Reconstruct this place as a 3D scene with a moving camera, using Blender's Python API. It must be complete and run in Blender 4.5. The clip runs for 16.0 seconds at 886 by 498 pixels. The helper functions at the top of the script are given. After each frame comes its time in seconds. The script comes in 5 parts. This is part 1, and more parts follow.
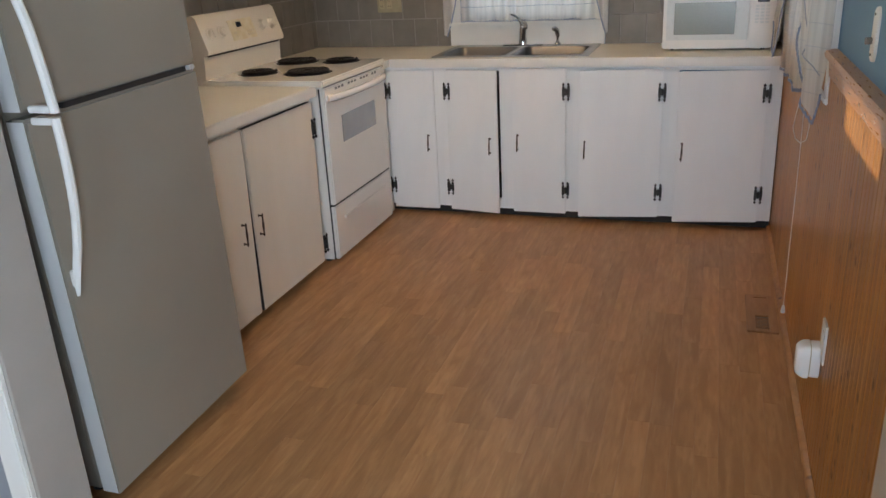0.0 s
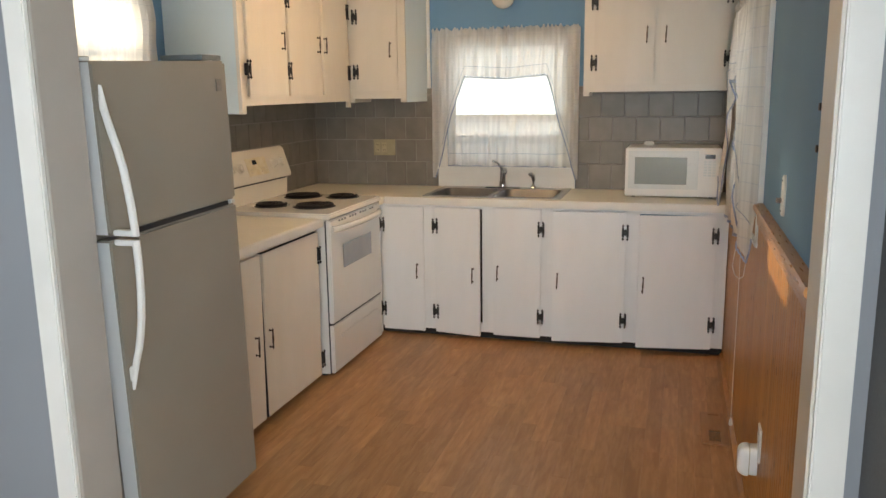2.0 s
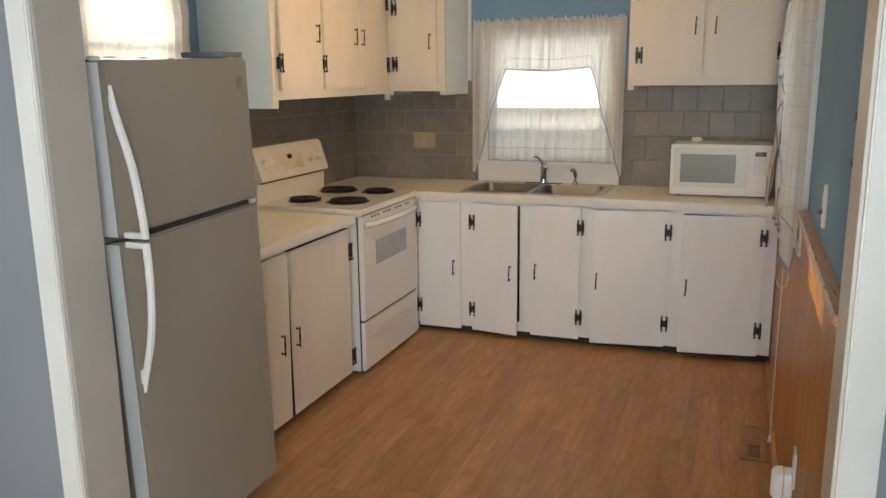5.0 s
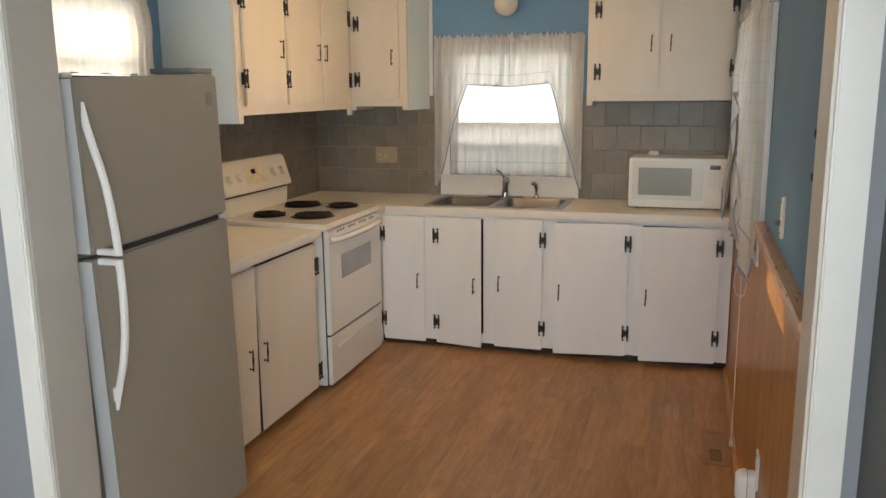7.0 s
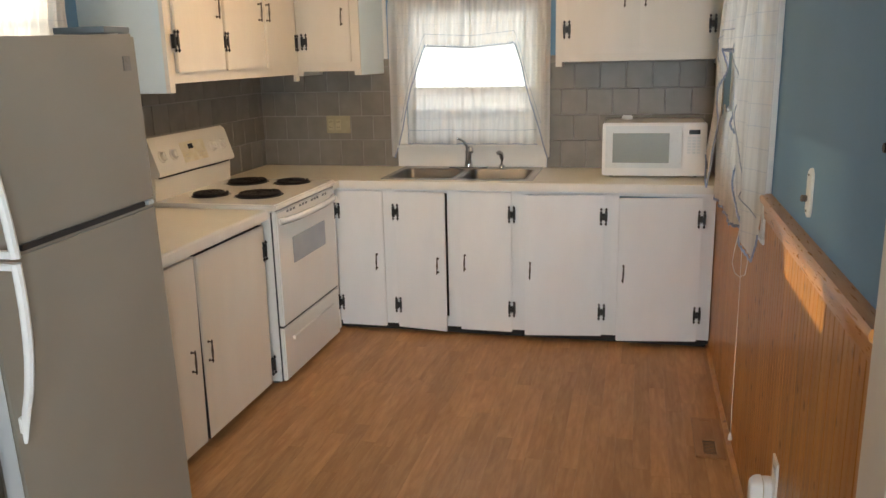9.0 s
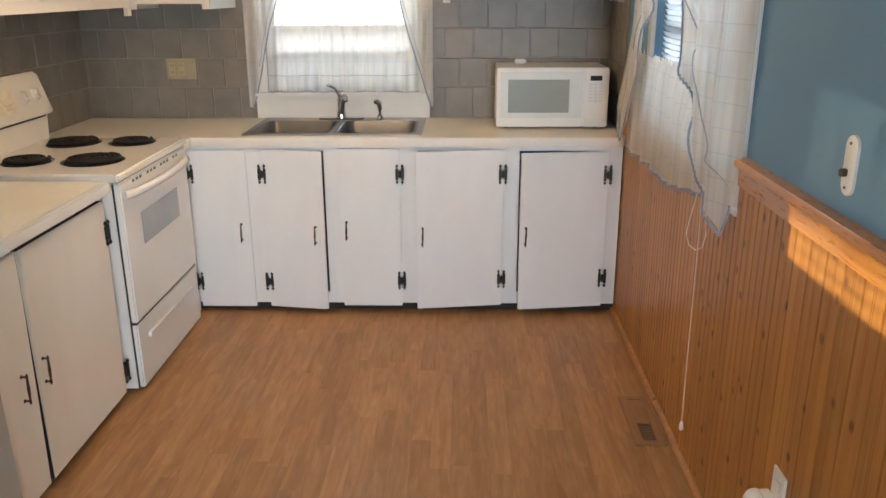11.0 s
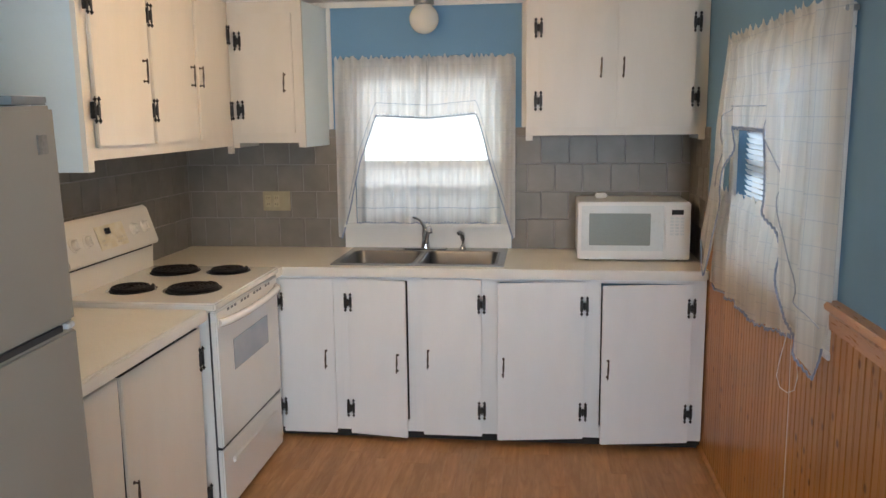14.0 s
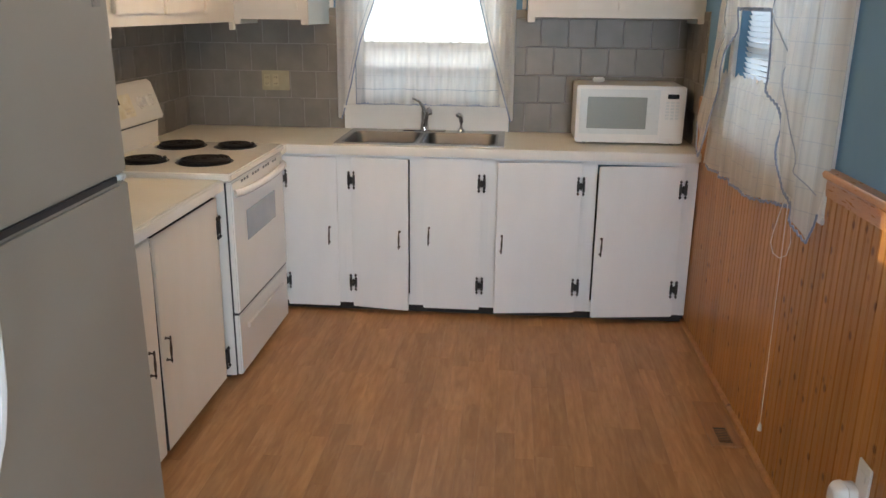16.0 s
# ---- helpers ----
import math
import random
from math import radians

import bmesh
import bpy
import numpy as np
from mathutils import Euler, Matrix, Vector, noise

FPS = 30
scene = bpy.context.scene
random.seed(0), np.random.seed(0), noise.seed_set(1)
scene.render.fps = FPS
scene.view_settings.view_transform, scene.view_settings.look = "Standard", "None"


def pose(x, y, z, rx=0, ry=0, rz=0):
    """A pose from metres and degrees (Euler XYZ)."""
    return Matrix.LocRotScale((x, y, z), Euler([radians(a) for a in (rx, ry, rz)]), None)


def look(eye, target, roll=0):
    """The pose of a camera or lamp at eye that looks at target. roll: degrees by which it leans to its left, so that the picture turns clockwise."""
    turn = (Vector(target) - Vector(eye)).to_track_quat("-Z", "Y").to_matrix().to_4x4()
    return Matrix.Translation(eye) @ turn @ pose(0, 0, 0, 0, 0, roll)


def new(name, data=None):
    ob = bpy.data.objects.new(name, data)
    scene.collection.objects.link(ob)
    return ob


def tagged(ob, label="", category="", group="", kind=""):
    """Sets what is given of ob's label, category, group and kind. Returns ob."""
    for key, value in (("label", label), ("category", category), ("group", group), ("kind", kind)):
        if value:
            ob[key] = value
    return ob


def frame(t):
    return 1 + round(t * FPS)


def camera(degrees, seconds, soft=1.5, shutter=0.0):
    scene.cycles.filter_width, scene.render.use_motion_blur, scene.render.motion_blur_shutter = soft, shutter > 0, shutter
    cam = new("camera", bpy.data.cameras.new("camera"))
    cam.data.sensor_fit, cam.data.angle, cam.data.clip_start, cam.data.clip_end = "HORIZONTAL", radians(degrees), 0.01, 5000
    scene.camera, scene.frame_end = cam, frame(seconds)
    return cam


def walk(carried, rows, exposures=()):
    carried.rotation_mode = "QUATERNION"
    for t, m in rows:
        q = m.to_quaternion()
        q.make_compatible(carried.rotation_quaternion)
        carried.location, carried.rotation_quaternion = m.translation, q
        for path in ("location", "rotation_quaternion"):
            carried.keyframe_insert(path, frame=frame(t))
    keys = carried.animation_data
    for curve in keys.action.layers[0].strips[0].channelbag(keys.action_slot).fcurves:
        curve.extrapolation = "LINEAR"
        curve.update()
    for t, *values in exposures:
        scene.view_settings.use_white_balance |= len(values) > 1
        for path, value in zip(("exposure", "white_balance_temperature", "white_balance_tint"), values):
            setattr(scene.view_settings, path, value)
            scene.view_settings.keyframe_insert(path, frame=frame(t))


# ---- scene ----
cam = camera(57.9, 16.0)
PATH = [
    (0, (0.207, 0.215, 1.456), (-0.402, 1.986, 0.755), -3.0),
    (0.5, (0.221, 0.04, 1.486), (-0.318, 1.873, 0.894), -1.8),
    (1, (0.232, -0.128, 1.515), (-0.286, 1.739, 1.018), -1.3),
    (1.5, (0.252, -0.218, 1.534), (-0.286, 1.661, 1.11), -1.0),
    (2, (0.253, -0.241, 1.548), (-0.302, 1.641, 1.157), -0.8),
    (2.5, (0.245, -0.251, 1.555), (-0.338, 1.624, 1.176), -0.4),
    (3, (0.253, -0.252, 1.556), (-0.351, 1.613, 1.159), -0.7),
    (3.5, (0.266, -0.237, 1.567), (-0.335, 1.629, 1.168), -0.9),
    (4, (0.304, -0.149, 1.571), (-0.336, 1.704, 1.173), -0.9),
    (4.2, (0.324, -0.11, 1.576), (-0.36, 1.724, 1.166), -0.7),
    (6.3, (0.34, -0.098, 1.593), (-0.343, 1.732, 1.163), -0.6),
    (6.5, (0.331, -0.114, 1.594), (-0.319, 1.732, 1.182), -0.5),
    (7, (0.298, -0.159, 1.598), (-0.284, 1.714, 1.207), -0.6),
    (7.5, (0.265, -0.172, 1.594), (-0.234, 1.721, 1.186), -1.1),
    (8, (0.215, -0.087, 1.587), (-0.283, 1.802, 1.158), -0.8),
    (8.5, (0.175, 0.072, 1.591), (-0.301, 1.968, 1.17), -1.4),
    (9, (0.142, 0.197, 1.58), (-0.324, 2.084, 1.106), -1.4),
    (9.5, (0.034, 0.295, 1.572), (-0.284, 2.194, 1.029), -0.6),
    (9.7, (-0.04, 0.35, 1.579), (-0.283, 2.26, 1.036), -0.3),
    (11.8, (-0.258, 0.859, 1.542), (-0.294, 2.724, 0.821), -0.3),
    (12, (-0.27, 0.881, 1.53), (-0.347, 2.735, 0.784), -0.3),
    (12.5, (-0.265, 0.909, 1.526), (-0.42, 2.748, 0.757), -0.8),
    (13, (-0.266, 0.859, 1.567), (-0.485, 2.73, 0.895), -1.1),
    (13.5, (-0.251, 0.772, 1.61), (-0.492, 2.698, 1.125), -1.1),
    (14, (-0.239, 0.671, 1.629), (-0.48, 2.629, 1.298), -0.7),
    (14.5, (-0.235, 0.581, 1.625), (-0.467, 2.547, 1.341), -0.4),
    (15, (-0.23, 0.485, 1.601), (-0.456, 2.439, 1.24), 0.1),
    (15.5, (-0.252, 0.445, 1.576), (-0.487, 2.378, 1.122), 0.5),
    (16, (-0.385, 0.508, 1.557), (-0.543, 2.417, 0.982), 0.6),
]
EXPOSURES = [
    (0, -0.47, 6400, 10), (0.5, -0.23, 6800, 10), (1, -0.33, 7100, 10), (1.5, -0.37, 7250, 10), (3.5, -0.43, 7350, 10), (7, -0.52, 7450, 10), (7.5, -0.41, 7300, 10), (9, -0.33, 7150, 10), (9.7, -0.21, 6900, 10),
    (11.8, 0.01, 6500, 10), (12.5, -0.02, 6200, 10), (13, -0.03, 6200, 10), (13.5, -0.31, 6350, 10), (14, -0.36, 6400, 10), (14.5, -0.48, 6400, 10), (15, -0.38, 6400, 10), (15.5, -0.35, 6450, 10), (16, -0.36, 6500, 10),
]
walk(cam, [(t, look(eye, target, roll)) for t, eye, target, roll in PATH], EXPOSURES)

# ---- light ----
world = bpy.data.worlds.new("sky")
scene.world = world
world.use_nodes = True
wn = world.node_tree
sky = wn.nodes.new("ShaderNodeTexSky")
sky.sky_type = "NISHITA"
sky.sun_disc = False
SUN_EL, SUN_AZ = 12.5, 282.0
sky.sun_elevation = radians(SUN_EL)
sky.sun_rotation = radians(SUN_AZ)
wn.nodes["Background"].inputs["Strength"].default_value = 0.15
wn.links.new(sky.outputs["Color"], wn.nodes["Background"].inputs["Color"])

sun_data = bpy.data.lights.new("sun", "SUN")
sun_data.energy, sun_data.angle, sun_data.color = 5.0, radians(0.4), (1.0, 0.84, 0.52)
sun = new("sun", sun_data)
sun.matrix_world = look((-9, 2.3 + 0.22 * 9, 1.0 + 0.216 * 9.5), (0.5, 2.3, 1.0))


def window_light(name, at, toward, w, h, power, color, spread=180):
    data = bpy.data.lights.new(name, "AREA")
    data.shape, data.size, data.size_y, data.energy, data.color = "RECTANGLE", w, h, power, color
    data.spread = radians(spread)
    ob = new(name, data)
    ob.matrix_world = look(at, toward)
    return ob


window_light("sky_light_back", (-0.86, 5.22, 1.5), (-0.86, 0, 1.1), 0.85, 0.8, 6.5, (0.80, 0.90, 1.0))
window_light("sky_light_east", (0.74, 3.58, 1.45), (-3, 3.58, 0.9), 1.05, 0.8, 11, (0.80, 0.90, 1.0))
window_light("sky_light_west", (-2.42, 2.88, 1.75), (0, 2.88, 1.2), 0.62, 0.5, 9, (0.95, 0.95, 1.0))
window_light("sky_light_near_room", (0.27, -2.82, 1.3), (-0.15, 2.0, 0.78), 0.62, 1.0, 51, (0.76, 0.87, 1.0), 120)
# added fill from an unseen opening, brightens the fridge's door edge and left side
window_light("sky_light_near_east", (0.74, -0.68, 1.35), (-3, 2.2, 1.2), 0.85, 1.2, 91, (0.72, 0.86, 1.0))
window_light("sky_light_near_west", (-3.15, -0.6, 1.4), (0, -0.3, 1.0), 1.1, 1.2, 6, (0.80, 0.90, 1.0))


# ---- materials ----
def hexmix(nt, fac, a, b):
    m = nt.nodes.new("ShaderNodeMix")
    m.data_type = "RGBA"
    if hasattr(fac, "links"):
        nt.links.new(fac, m.inputs[0])
    else:
        m.inputs[0].default_value = fac
    for i, v in ((6, a), (7, b)):
        if hasattr(v, "links"):
            nt.links.new(v, m.inputs[i])
        else:
            m.inputs[i].default_value = (*v, 1)
    return m.outputs[2]


def mat(name, a, b=None, rough=0.5, metal=0.0, scale=8.0, stretch=(1, 1, 1), bump=0.0, fine=60.0, coat=0.0,
        per_object=0.0, rvar=0.1, distortion=0.0, streak=None, knots=False, spec=0.5, speckle=None, mottle=None):
    """Two-scale procedural surface. a, b: base colours, mixed by noise; per_object: shade by which lone pieces differ."""
    m = bpy.data.materials.new(name)
    m.use_nodes = True
    nt = m.node_tree
    n, link = nt.nodes, nt.links.new
    p = n["Principled BSDF"]
    p.inputs["Metallic"].default_value = metal
    p.inputs["Specular IOR Level"].default_value = spec
    p.inputs["Coat Weight"].default_value = coat
    tc, mp = n.new("ShaderNodeTexCoord"), n.new("ShaderNodeMapping")
    mp.inputs["Scale"].default_value = stretch
    oi = n.new("ShaderNodeObjectInfo")
    off = n.new("ShaderNodeVectorMath")
    off.operation = "MULTIPLY_ADD"
    link(tc.outputs["Object"], off.inputs[2])
    cmb = n.new("ShaderNodeCombineXYZ")
    for i in range(3):
        link(oi.outputs["Random"], cmb.inputs[i])
    link(cmb.outputs[0], off.inputs[0])
    off.inputs[1].default_value = (17, 31, 23) if per_object else (0, 0, 0)
    link(off.outputs[0], mp.inputs["Vector"])
    n1 = n.new("ShaderNodeTexNoise")
    n1.inputs["Scale"].default_value, n1.inputs["Detail"].default_value = scale, 5
    n1.inputs["Distortion"].default_value = distortion
    link(mp.outputs[0], n1.inputs["Vector"])
    n2 = n.new("ShaderNodeTexNoise")
    n2.inputs["Scale"].default_value, n2.inputs["Detail"].default_value = fine, 3
    link(mp.outputs[0], n2.inputs["Vector"])
    ramp = n.new("ShaderNodeMapRange")
    ramp.inputs["From Min"].default_value, ramp.inputs["From Max"].default_value = 0.32, 0.68
    link(n1.outputs[0], ramp.inputs["Value"])
    col = hexmix(nt, ramp.outputs[0], a, b or a)
    if mottle:
        r = n.new("ShaderNodeMapRange")
        r.inputs["From Min"].default_value, r.inputs["From Max"].default_value = 0.45, 0.75
        link(n2.outputs[0], r.inputs["Value"])
        r.inputs["To Max"].default_value = 0.6
        col = hexmix(nt, r.outputs[0], col, mottle)
    if streak:
        w = n.new("ShaderNodeTexWave")
        w.wave_type, w.bands_direction = "BANDS", streak[0]
        w.inputs["Scale"].default_value, w.inputs["Distortion"].default_value = streak[1], streak[2]
        w.inputs["Detail"].default_value, w.inputs["Detail Scale"].default_value = 3, 1.2
        link(mp.outputs[0], w.inputs["Vector"])
        f = n.new("ShaderNodeMath")
        f.operation = "MULTIPLY"
        link(w.outputs[1], f.inputs[0])
        f.inputs[1].default_value = streak[3]
        col = hexmix(nt, f.outputs[0], col, streak[4])
    if knots:
        v = n.new("ShaderNodeTexVoronoi")
        v.inputs["Scale"].default_value = knots[0]
        km = n.new("ShaderNodeMapping")
        km.inputs["Scale"].default_value = knots[1]
        link(off.outputs[0], km.inputs["Vector"])
        link(km.outputs[0], v.inputs["Vector"])
        r = n.new("ShaderNodeMapRange")
        r.inputs["From Min"].default_value, r.inputs["From Max"].default_value = knots[2], knots[3]
        r.inputs["To Min"].default_value, r.inputs["To Max"].default_value = 1, 0
        link(v.outputs["Distance"], r.inputs["Value"])
        col = hexmix(nt, r.outputs[0], col, knots[4])
    if per_object:
        hsv = n.new("ShaderNodeHueSaturation")
        r = n.new("ShaderNodeMapRange")
        r.inputs["To Min"].default_value, r.inputs["To Max"].default_value = 1 - per_object, 1 + per_object
        link(oi.outputs["Random"], r.inputs["Value"])
        link(r.outputs[0], hsv.inputs["Value"])
        link(col, hsv.inputs["Color"])
        col = hsv.outputs[0]
    link(col, p.inputs["Base Color"])
    rr = n.new("ShaderNodeMapRange")
    rr.inputs["To Min"].default_value, rr.inputs["To Max"].default_value = max(0.02, rough - rvar), min(1, rough + rvar)
    link(n2.outputs[0], rr.inputs["Value"])
    link(rr.outputs[0], p.inputs["Roughness"])
    if bump:
        bp = n.new("ShaderNodeBump")
        bp.inputs["Strength"].default_value, bp.inputs["Distance"].default_value = bump, 0.002
        ad = n.new("ShaderNodeMath")
        link(n1.outputs[0], ad.inputs[0])
        link(n2.outputs[0], ad.inputs[1])
        link(ad.outputs[0], bp.inputs["Height"])
        link(bp.outputs[0], p.inputs["Normal"])
    return m


M_BLUE = mat("blue_wall_paint", (0.155, 0.30, 0.46), (0.17, 0.325, 0.49), 0.78, spec=0.25, scale=2, bump=0.25, fine=160)
M_PALE = mat("pale_blue_paint", (0.66, 0.76, 0.78), (0.70, 0.79, 0.81), 0.4, scale=3, bump=0.15, fine=90)
M_GREY = mat("grey_wall_paint", (0.235, 0.255, 0.285), (0.26, 0.28, 0.31), 0.6, scale=2, bump=0.2, fine=150)
# left jamb tone, darker than the right one: shade put into the colour
M_TAUPE = mat("shaded_taupe_jamb", (0.40, 0.375, 0.34), (0.44, 0.415, 0.38), 0.45, scale=4, bump=0.15, fine=80)
# M_GREY darkened: the near east wall's shade is put into its colour
M_GREY_SHADED = mat("shaded_grey_wall_paint", (0.10, 0.11, 0.125), (0.12, 0.13, 0.145), 0.6, scale=2, bump=0.2, fine=150)
M_CEIL = mat("ceiling_paint", (0.76, 0.755, 0.74), (0.82, 0.81, 0.80), 0.8, scale=6, bump=0.6, fine=110)
M_TRIM = mat("white_trim_paint", (0.71, 0.71, 0.68), (0.77, 0.77, 0.745), 0.35, scale=5, bump=0.12, fine=60)
M_CAB = mat("white_cabinet_paint", (0.79, 0.81, 0.82), (0.84, 0.855, 0.86), 0.38, scale=7, stretch=(1, 1, 0.3), bump=0.3, fine=45)
M_CREAM = mat("cream_cabinet_paint", (0.75, 0.69, 0.59), (0.79, 0.735, 0.64), 0.38, scale=7, stretch=(1, 1, 0.3), bump=0.3, fine=45)
# cabinet white toned down; dimmer light on uppers and right jamb is in it
M_UPPER = mat("dimmed_warm_white_paint", (0.61, 0.575, 0.505), (0.65, 0.615, 0.55), 0.38, scale=7, stretch=(1, 1, 0.3), bump=0.3, fine=45)
# near-black that carries the shade of recesses in its colour
M_DARK = mat("recess_shade_black", (0.02, 0.018, 0.016), (0.03, 0.027, 0.025), 0.8)
M_IRON = mat("black_iron", (0.012, 0.012, 0.013), (0.03, 0.028, 0.026), 0.45, metal=0.3, scale=60, bump=0.3)
M_BRONZE = mat("worn_bronze", (0.05, 0.04, 0.032), (0.13, 0.10, 0.08), 0.35, metal=0.9, scale=90, bump=0.2)
M_COUNTER = mat("cream_laminate", (0.79, 0.74, 0.62), (0.83, 0.785, 0.67), 0.32, scale=5, fine=350, mottle=(0.62, 0.58, 0.50), bump=0.04)
M_EDGE = mat("laminate_edge", (0.74, 0.72, 0.67), (0.79, 0.77, 0.72), 0.35, scale=8, fine=200)
M_TILE = mat("grey_wall_tile", (0.185, 0.168, 0.145), (0.23, 0.21, 0.182), 0.38, spec=0.38, scale=9, per_object=0.07, fine=40, bump=0.12)
M_GROUT = mat("light_grout", (0.27, 0.255, 0.235), (0.33, 0.315, 0.29), 0.85, scale=30, bump=0.5)
# white fridge enamel taken to mid grey: shade of its front put into colour
M_FRIDGE = mat("shaded_fridge_enamel", (0.305, 0.277, 0.230), (0.33, 0.301, 0.252), 0.42, scale=3, fine=420, bump=0.25)
M_STOVE = mat("cream_enamel", (0.78, 0.74, 0.66), (0.82, 0.78, 0.70), 0.18, scale=3, coat=0.3)
M_STOVEW = mat("white_enamel", (0.80, 0.79, 0.75), (0.83, 0.82, 0.79), 0.18, scale=3, coat=0.3)
M_PANEL = mat("worn_cream_panel", (0.66, 0.58, 0.38), (0.74, 0.69, 0.55), 0.45, scale=25)
M_COIL = mat("black_coil", (0.009, 0.008, 0.008), (0.018, 0.015, 0.014), 0.65, spec=0.2, scale=60, bump=0.2)
M_CHROME = mat("chrome", (0.52, 0.54, 0.57), (0.60, 0.62, 0.65), 0.12, metal=1.0, scale=20, rvar=0.05)
M_STEEL = mat("brushed_steel", (0.30, 0.30, 0.30), (0.37, 0.37, 0.37), 0.33, metal=1.0, scale=4, stretch=(1, 3, 1), fine=40, rvar=0.04)
M_BASIN = mat("dull_steel_basin", (0.15, 0.15, 0.155), (0.20, 0.20, 0.205), 0.36, metal=1.0, scale=4, fine=40, rvar=0.04)
M_PLASTIC = mat("white_plastic", (0.74, 0.74, 0.72), (0.78, 0.78, 0.76), 0.35, scale=5)
M_GREYP = mat("pale_grey_plastic", (0.62, 0.66, 0.66), (0.66, 0.70, 0.70), 0.3, scale=5)
M_MWIN = mat("grey_oven_glass", (0.26, 0.30, 0.29), (0.30, 0.34, 0.33), 0.15, scale=200, coat=0.3)
M_OWIN = mat("grey_oven_door_glass", (0.30, 0.33, 0.37), (0.36, 0.39, 0.43), 0.12, scale=6, coat=0.4)
M_BLACKP = mat("black_plastic", (0.012, 0.012, 0.014), (0.02, 0.02, 0.022), 0.35)
M_YELLOW = mat("aged_cream_plastic", (0.36, 0.31, 0.19), (0.42, 0.365, 0.235), 0.4, scale=20)
M_TAN = mat("tan_receptacle_plastic", (0.44, 0.37, 0.22), (0.50, 0.43, 0.27), 0.4, scale=20)
M_IVORY = mat("ivory_plastic", (0.62, 0.56, 0.44), (0.68, 0.62, 0.50), 0.45, scale=30, mottle=(0.4, 0.3, 0.2))
M_GASKET = mat("grey_gasket", (0.10, 0.11, 0.12), (0.14, 0.15, 0.16), 0.6)
M_OAK = mat("oak_strip_floor", (0.335, 0.164, 0.062), (0.465, 0.255, 0.112), 0.40, scale=6, stretch=(4, 0.6, 1), fine=20, per_object=0.12, mottle=(0.31, 0.158, 0.066),
            distortion=0.8, streak=("X", 3.2, 10, 0.13, (0.28, 0.138, 0.055)), bump=0.04, rvar=0.07, spec=0.35)
M_PINE = mat("knotty_pine", (0.35, 0.150, 0.034), (0.49, 0.235, 0.062), 0.42, scale=6, stretch=(5, 5, 0.4), fine=30, per_object=0.11,
             distortion=0.6, streak=("Y", 10, 6, 0.36, (0.35, 0.135, 0.030)), bump=0.12, coat=0.1,
             knots=(8.0, (0.6, 1.8, 1.45), 0.09, 0.20, (0.17, 0.063, 0.018)))
M_RAIL = mat("pine_moulding", (0.44, 0.18, 0.046), (0.55, 0.26, 0.075), 0.3, scale=9, stretch=(5, 0.5, 5), fine=30, coat=0.35, bump=0.1,
             knots=(3.0, (1, 1.2, 1), 0.02, 0.07, (0.15, 0.055, 0.02)))
M_VENT = mat("brown_wood_register", (0.27, 0.135, 0.056), (0.34, 0.175, 0.076), 0.45, scale=10, stretch=(4, 0.6, 1))
M_CORD = mat("white_cord", (0.72, 0.70, 0.64), (0.76, 0.74, 0.68), 0.8)
M_GROUND = mat("grass_ground", (0.10, 0.12, 0.05), (0.16, 0.17, 0.08), 0.95, scale=3)
M_BADGE = mat("worn_silver_badge", (0.22, 0.21, 0.19), (0.30, 0.285, 0.26), 0.35, metal=0.5, scale=150)
M_TRAY = mat("grey_plastic_tray", (0.17, 0.20, 0.21), (0.22, 0.25, 0.26), 0.5, scale=12)
M_SEAM = mat("grey_cotton_seam", (0.44, 0.44, 0.42), (0.50, 0.50, 0.48), 0.9, scale=90)
M_BAND = mat("grey_blue_braid", (0.34, 0.38, 0.44), (0.42, 0.46, 0.52), 0.9, scale=120)
M_BLUETRIM = mat("blue_crochet_edge", (0.22, 0.28, 0.41), (0.34, 0.40, 0.52), 0.9, scale=120)


def glass_mat():
    m = bpy.data.materials.new("window_glass")
    m.use_nodes = True
    nt = m.node_tree
    p = nt.nodes["Principled BSDF"]
    nt.nodes.remove(p)
    tr, gl, mx, fr = [nt.nodes.new(k) for k in ("ShaderNodeBsdfTransparent", "ShaderNodeBsdfGlossy", "ShaderNodeMixShader", "ShaderNodeFresnel")]
    gl.inputs["Roughness"].default_value = 0.02
    nt.links.new(fr.outputs[0], mx.inputs[0])
    nt.links.new(tr.outputs[0], mx.inputs[1])
    nt.links.new(gl.outputs[0], mx.inputs[2])
    nt.links.new(mx.outputs[0], nt.nodes["Material Output"].inputs["Surface"])
    return m


